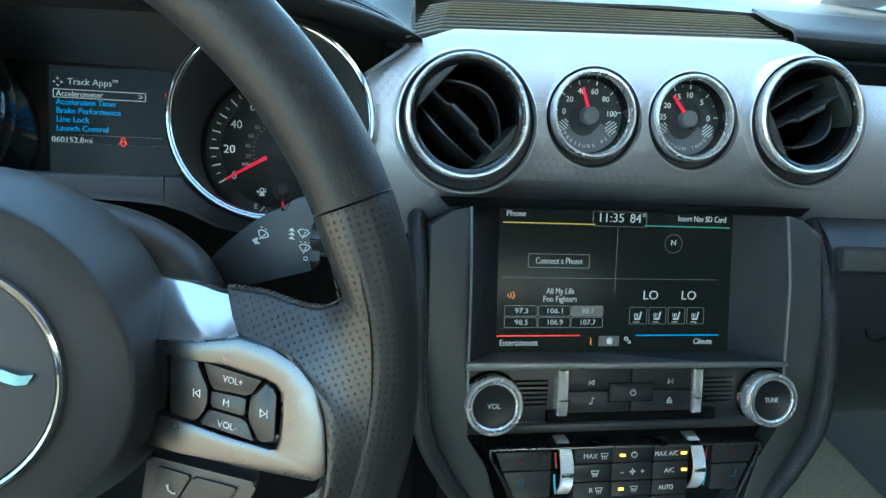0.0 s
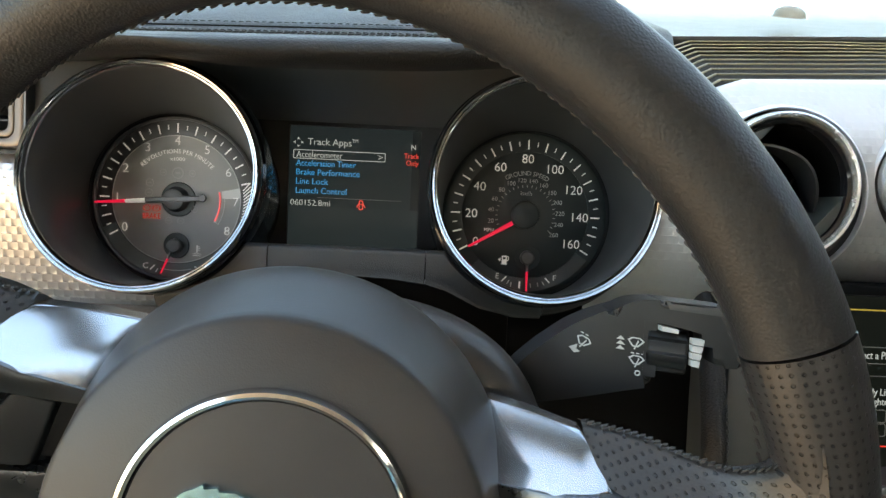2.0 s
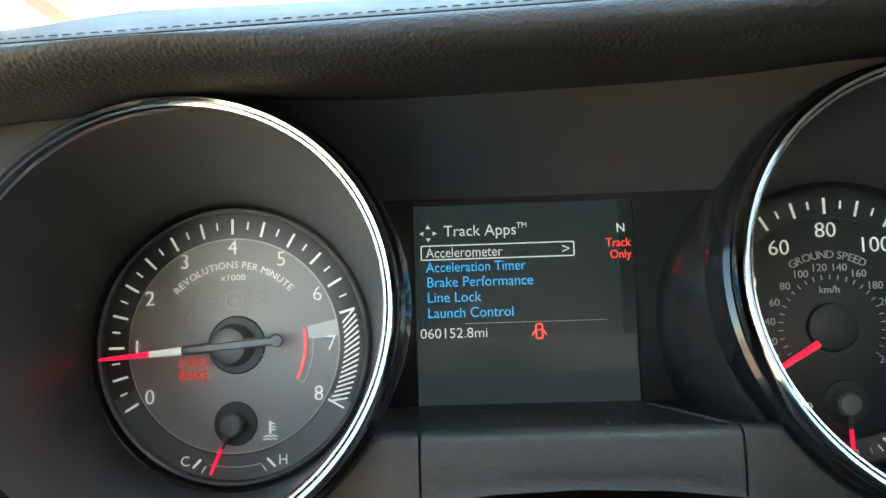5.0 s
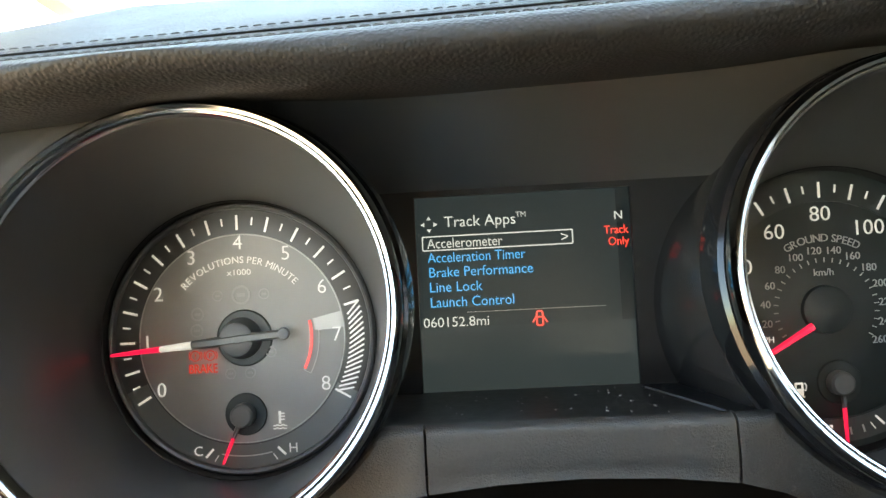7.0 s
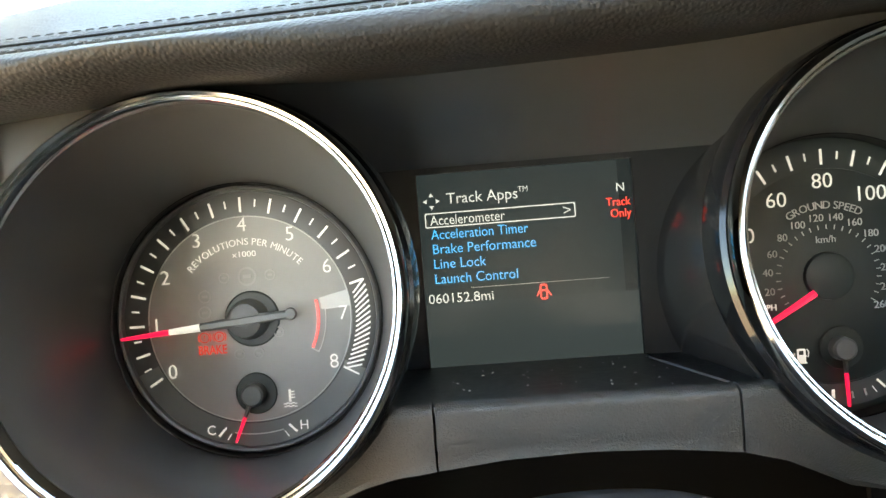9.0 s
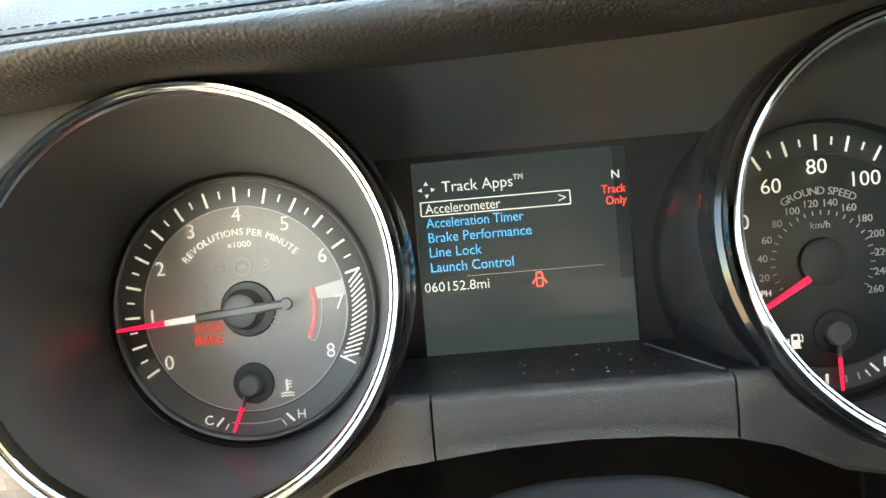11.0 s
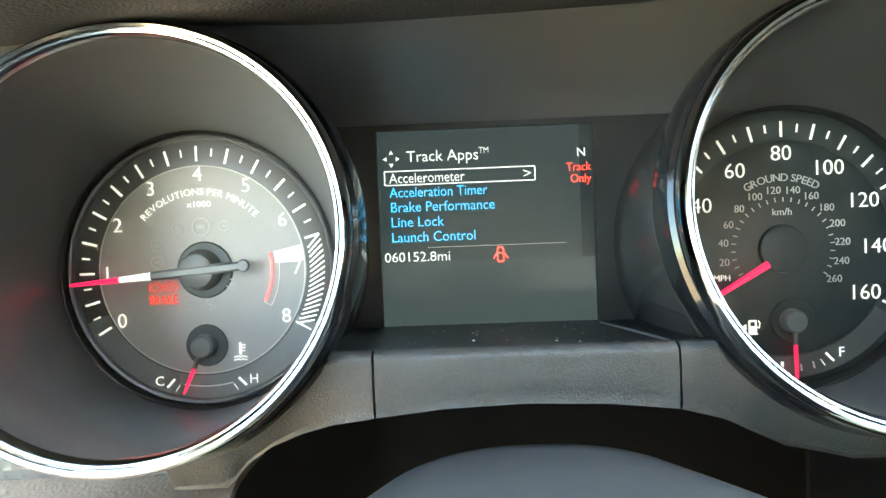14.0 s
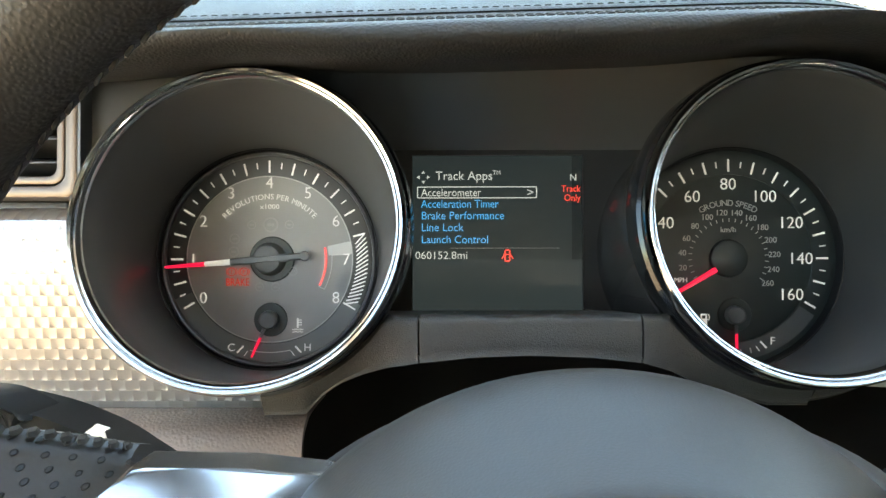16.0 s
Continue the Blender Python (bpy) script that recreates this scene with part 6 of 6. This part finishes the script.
    rect(1062, 594, 1098, 612, LCD_GREY, "home_tab")
    x, z = px(1081), pz(602)
    y = screen_y(0, z) - 0.0006
    part("home_symbol", prism([(x - 0.0034, z), (x, z + 0.0028), (x + 0.0034, z), (x + 0.0022, z), (x + 0.0022, z - 0.0026), (x - 0.0022, z - 0.0026), (x - 0.0022, z)][::-1], y, y + 0.0003), LCD_WHITE, root, smooth=False)
    put("i", 1048, 603, 20, LCD_AMBER)
    for dx, dy, r in ((1111, 599, 0.0016), (1117, 605, 0.0012)):
        part("gear_symbol", lathe([(r * 0.5, 0), (r, 0), (r, 0.0003)], (px(dx), screen_y(0, pz(dy)) - 0.0005, pz(dy)), 16), LCD_WHITE, root)
    for k in range(3):
        part("radio_symbol", arc_band((px(901 + k * 3), 0, pz(522)), 0.0008 + 0.0010 * k, 0.0014 + 0.0010 * k, -60, 60, screen_y(0, pz(522)) - 0.0004, n=8), LCD_AMBER, root, smooth=False)
    ring(1044, 372, 1140, 399, 1.0, LCD_GREY, "clock_outline")


touchscreen()


def knurled(c, r, depth, n=72, mat=CHROME):
    bm = bmesh.new()
    rings = []
    for k, (rr, y, kn) in enumerate(((r * 0.97, 0.0, 0), (r, -depth * 0.15, 0), (r * 0.985, -depth * 0.2, 1), (r * 0.985, -depth * 0.8, 1), (r, -depth * 0.85, 0), (r * 0.96, -depth, 0), (r * 0.80, -depth * 1.02, 0), (r * 0.76, -depth * 0.9, 0))):
        rings.append([bm.verts.new((c[0] + (rr - (0.0005 if kn and i % 2 else 0)) * math.cos(2 * math.pi * i / n), c[1] + y, c[2] + (rr - (0.0005 if kn and i % 2 else 0)) * math.sin(2 * math.pi * i / n))) for i in range(n)])
    for p, q in zip(rings, rings[1:]):
        for i in range(n):
            bm.faces.new((p[i], q[i], q[(i + 1) % n], p[(i + 1) % n]))
    return bm


def rotary(text, c, label):
    root = thing("rotary_knob", c, label, "knob", group="radio knobs")
    part("collar", lathe([(0.0215, 0.0), (0.0222, -0.0025), (0.0212, -0.004), (0.0200, -0.003)], c, 64), GLOSS, root)
    part("knob_ring", knurled(c, 0.0208, 0.014, 120), BRIGHT, root, "knurled chrome ring")
    face = part("face", lathe([(0, -0.0122), (0.0138, -0.0122), (0.0148, -0.0128), (0.0152, -0.010)], c, 64), STALK_BLACK, root, "black knob face")
    part("ring_face", lathe([(0.0150, -0.0120), (0.0154, -0.0142), (0.0160, -0.0147), (0.0198, -0.0147), (0.0204, -0.0136)], c, 72), BRIGHT, root, "bright satin ring face")
    for k in range(8):
        part("ring_groove", arc_band(c, 0.0166, 0.0178, 45 * k + 6, 45 * k + 46, c[1] - 0.0149, 0.0004, 8), GREYPANEL, root)
    write(text, c[0], c[1] - 0.0124, c[2], 0.0052, ICON, root, width=0.0092 if len(text) == 3 else 0.0108)


rotary("VOL", (0.2723, -0.1085, -0.1717), "chrome volume knob with a black face on the console")
rotary("TUNE", (0.4838, -0.1085, -0.1720), "chrome tuning knob with a black face on the console")


def radio_panel():
    root = thing("radio_buttons", (CX, -0.11, -0.165), "black radio button panel between chrome end strips", "control panel")
    zt, zm, zb = -0.1482, -0.1640, -0.1795
    f = -0.1155
    for s in (-1, 1):
        part("end_strip", prism(rounded(CX + s * 0.0515 - 0.0038, CX + s * 0.0515 + 0.0038, -0.1818, -0.1478, 0.001, 2), lambda x, z: -0.1212 + 14.0 * (z + 0.1648) ** 2, -0.105, 0.0014), BRIGHT, root, "polished chrome end strip")
        part("strip_groove", box((CX + s * 0.0515, -0.1212, -0.1690), (0.0074, 0.0010, 0.0010)), GLOSS, root, smooth=False)
        for k in range(6):
            part("speaker_slot", box((CX + s * 0.0720, -0.1087, -0.1580 - 0.0034 * k), (0.0240, 0.0012, 0.0016), 0.0003), GLOSS, root, smooth=False)
    centre = rounded(CX - 0.0165, CX + 0.0165, -0.1715, -0.1590, 0.001, 2)
    quads = [(-0.0470, -0.0004, zt, zm + 0.0004), (0.0004, 0.0470, zt, zm + 0.0004), (-0.0470, -0.0004, zm - 0.0004, zb), (0.0004, 0.0470, zm - 0.0004, zb)]
    for x0, x1, z1, z0 in quads:
        part("radio_button", prism(rounded(CX + x0, CX + x1, z0, z1, 0.0008, 2), f, -0.105, 0.0006), BUTTON, root)
    part("power_gap", prism(rounded(CX - 0.0172, CX + 0.0172, -0.1722, -0.1583, 0.001, 2), f - 0.0002, -0.105), GLOSS, root)
    power = part("power_button", prism(centre, f - 0.0014, -0.105, 0.0007), BUTTON, root)
    y = f - 0.0017
    part("power_symbol", join(arc_band((CX + 0.001, 0, -0.1655), 0.0018, 0.0022, 120, 420, y), box((CX + 0.001, y, -0.1637), (0.0005, 0.0003, 0.0022))), ICON, power, smooth=False)
    y = f - 0.0004
    for x, d in ((-0.0300, -1), (0.0300, 1)):
        z = -0.1580
        tri = frame_plate([(CX + x - d * 0.0018, z + 0.0020), (CX + x - d * 0.0018, z - 0.0020), (CX + x + d * 0.0014, z)], [(CX + x - d * 0.0013, z + 0.0012), (CX + x - d * 0.0013, z - 0.0012), (CX + x + d * 0.0006, z)], y, y + 0.0004)
        part("skip_symbol", join(tri, box((CX + x + d * 0.0020, y, z), (0.0005, 0.0004, 0.0040))), ICON, root, smooth=False)
    part("eject_symbol", join(frame_plate([(CX + 0.0280, -0.1725), (CX + 0.0324, -0.1725), (CX + 0.0302, -0.1695)], [(CX + 0.0288, -0.1721), (CX + 0.0316, -0.1721), (CX + 0.0302, -0.1702)], y, y + 0.0004), box((CX + 0.0302, y, -0.1735), (0.0044, 0.0004, 0.0007))), ICON, root, smooth=False)
    part("note_symbol", join(box((CX - 0.0292, y, -0.1708), (0.0005, 0.0004, 0.0042)), box((CX - 0.0302, y, -0.1730), (0.0020, 0.0004, 0.0012)), box((CX - 0.0284, y, -0.1692), (0.0016, 0.0004, 0.0008))), ICON, root, smooth=False)


radio_panel()


def climate_panel():
    root = thing("climate_panel", (CX, -0.115, -0.225), "black climate control panel with knurled chrome rollers", "control panel")
    out = [(-0.1035, -0.2030), (0.1065, -0.2045), (0.1075, -0.2080), (0.090, -0.245), (0.078, -0.268), (-0.078, -0.268), (-0.0860, -0.2400), (-0.1035, -0.2080)]
    inn = [(-0.1015, -0.2045), (0.1040, -0.2060), (0.1045, -0.2085), (0.0880, -0.2440), (0.0765, -0.2660), (-0.0765, -0.2660), (-0.0840, -0.2395), (-0.1012, -0.2085)]
    sh = lambda p: [(CX + x, z) for x, z in p][::-1]
    part("surround", frame_plate(sh(out), sh(inn), -0.1185, -0.10, 0.0006), SATIN, root, "thin satin surround")
    part("backing", prism(sh(inn), -0.110, -0.10), GLOSS, root)
    for s, x in ((-1, -0.0470), (1, 0.0545)):
        c = Vector((CX + x, -0.1135, -0.222))
        grid = [(0.0202, -0.0050)] + [(0.0215 - 0.0004 * (k % 2), -0.0044 + 0.0088 * k / 16) for k in range(17)] + [(0.0202, 0.0050)]
        bm = lathe(grid, (0, 0, 0), 180)
        for i, v in enumerate(bm.verts):
            if (i % 180) % 2:
                v.co.x *= 0.978
                v.co.z *= 0.978
        part("roller", moved(bm, Matrix.Translation(c + Vector((0, 0.013, 0))) @ Matrix.Rotation(radians(90), 4, "Z")), KNURL, root, "knurled chrome temperature roller")
        part("roller_index", box((CX + x, -0.1222, -0.2225), (0.0086, 0.0012, 0.0030), 0.0005), CHROME, root, "smooth chrome index bar")
        for z0, z1, mat in ((-0.2075, -0.2190, RED_MARK), (-0.2235, -0.2365, BLUE_MARK)):
            part("temperature_mark", sweep([(CX + x + s * 0.0078, -0.1164, z0), (CX + x + s * 0.0074, -0.1164, (z0 + z1) / 2), (CX + x + s * 0.0064, -0.1164, z1)], (0.0008, 0.0004), 6), mat, root)
    f = -0.1165

    def key(x0, x1, z1, z0, name):
        return part(name, prism(rounded(CX + x0, CX + x1, z0, z1, 0.0008, 2), f, -0.105, 0.0007), BUTTON, root)
    rows = [(-0.2058, -0.2165), (-0.2172, -0.2300), (-0.2308, -0.2420), (-0.2428, -0.2540)]
    cols = [(-0.0405, -0.0125), (-0.0120, 0.0195), (0.0200, 0.0480)]
    keys = {}
    for r, (z1, z0) in enumerate(rows):
        for c, (x0, x1) in enumerate(cols):
            keys[r, c] = key(x0, x1, z1, z0, "climate_button")
    for x0, x1 in ((-0.090, -0.0575), (0.0665, 0.094)):
        side_in, side_out = (x1, x0) if x0 < 0 else (x0, x1)
        d = 1 if x0 > 0 else -1
        upper = [(side_in, -0.2062), (side_out + d * 0.0085, -0.2062), (side_out + d * 0.0035, -0.2198), (side_in, -0.2198)]
        lower = [(side_in, -0.2206), (side_out + d * 0.0030, -0.2206), (side_out - d * 0.0060, -0.2400), (side_in, -0.2400)]
        for quad in (upper, lower):
            seat_key = part("seat_button", prism(round_corners([(CX + x, z) for x, z in quad][::-d], 0.0012, 2), -0.1165, -0.105, 0.0007), BUTTON, root)
            for i in range(3):
                part("level_bar", box((CX + side_in + d * 0.0050, -0.1168, quad[0][1] - 0.0038 - 0.0028 * i), (0.0022, 0.0006, 0.0007)), TACH_BAND, seat_key, smooth=False)
    y = f - 0.0004

    def say(text, x, z, w, k):
        write(text, CX + x, y, z, 0.0050, ICON, keys[k], width=w)
    say("MAX", -0.0285, -0.2110, 0.0105, (0, 0))
    say("MAX A/C", 0.0300, -0.2110, 0.0180, (0, 2))
    say("A/C", 0.0330, -0.2236, 0.0078, (1, 2))
    say("AUTO", 0.0310, -0.2362, 0.0115, (2, 2))
    say("R", -0.0270, -0.2362, 0.0028, (2, 0))
    say("-", -0.0040, -0.2236, 0.003, (1, 1))
    say("+", 0.0120, -0.2236, 0.003, (1, 1))
    for x, z in ((-0.0040, -0.2112), (0.0437, -0.2112), (0.0447, -0.2236), (-0.0040, -0.2362)):
        part("amber_lamp", box((CX + x, f - 0.0004, z), (0.0042, 0.0012, 0.0018), 0.0003), AMBER, root, "glowing amber lamp", smooth=False)
    part("timer_symbol", join(arc_band((CX + 0.0050, 0, -0.2112), 0.0018, 0.0023, 0, 359, y), box((CX + 0.0050, y, -0.2093), (0.0006, 0.0003, 0.002))), ICON, keys[0, 1], smooth=False)
    part("fan_symbol", join(*[moved(box((0.0013, 0, 0.0), (0.0018, 0.0003, 0.0011)), Matrix.Translation((CX + 0.0042, y, -0.2236)) @ Matrix.Rotation(radians(90 * k), 4, "Y")) for k in range(4)]), ICON, keys[1, 1], smooth=False)
    for x, z, k in ((-0.0180, -0.2110, (0, 0)), (-0.0245, -0.2236, (1, 0)), (-0.0210, -0.2362, (2, 0)), (0.0060, -0.2362, (2, 1))):
        a = [(CX + x - 0.0030, z + 0.0018), (CX + x + 0.0030, z + 0.0018), (CX + x + 0.0022, z - 0.0008), (CX + x - 0.0022, z - 0.0008)]
        b = [(CX + x - 0.0024, z + 0.0013), (CX + x + 0.0024, z + 0.0013), (CX + x + 0.0018, z - 0.0003), (CX + x - 0.0018, z - 0.0003)]
        part("demist_symbol", join(frame_plate(a, b, y, y + 0.0003), *[box((CX + x + 0.0014 * i, y, z - 0.0014), (0.0005, 0.0003, 0.0026)) for i in (-1, 0, 1)]), ICON, keys[k], smooth=False)
    for x, mat in ((-0.080, DIM_BLUE), (0.084, DIM_BLUE)):
        part("seat_symbol", join(moved(box((0, 0, 0), (0.0010, 0.0004, 0.0046)), Matrix.Translation((CX + x + 0.0022, f - 0.0004, -0.2275)) @ Matrix.Rotation(radians(14), 4, "Y")), box((CX + x, f - 0.0004, -0.2302), (0.0044, 0.0004, 0.0012))), mat, root, smooth=False)
        part("seat_symbol", join(moved(box((0, 0, 0), (0.0008, 0.0004, 0.0040)), Matrix.Translation((CX + x + 0.0012, f - 0.0004, -0.2118)) @ Matrix.Rotation(radians(14), 4, "Y")), box((CX + x - 0.001, f - 0.0004, -0.2142), (0.0036, 0.0004, 0.0010))), DIM_RED, root, smooth=False)


climate_panel()


def socket():
    root = thing("power_socket", (0.575, -0.12, -0.115), "round dark socket in the passenger panel", "socket")
    part("ring", lathe([(0.010, 0.006), (0.0105, -0.002), (0.0125, -0.003), (0.0135, 0.004)], (0.575, -0.113, -0.118), 32, closed=True), GLOSS, root)
    part("well", lathe([(0.0102, 0.0), (0.0098, 0.012), (0, 0.012)], (0.575, -0.113, -0.118), 32), SHADE_RUBBER, root)


socket()
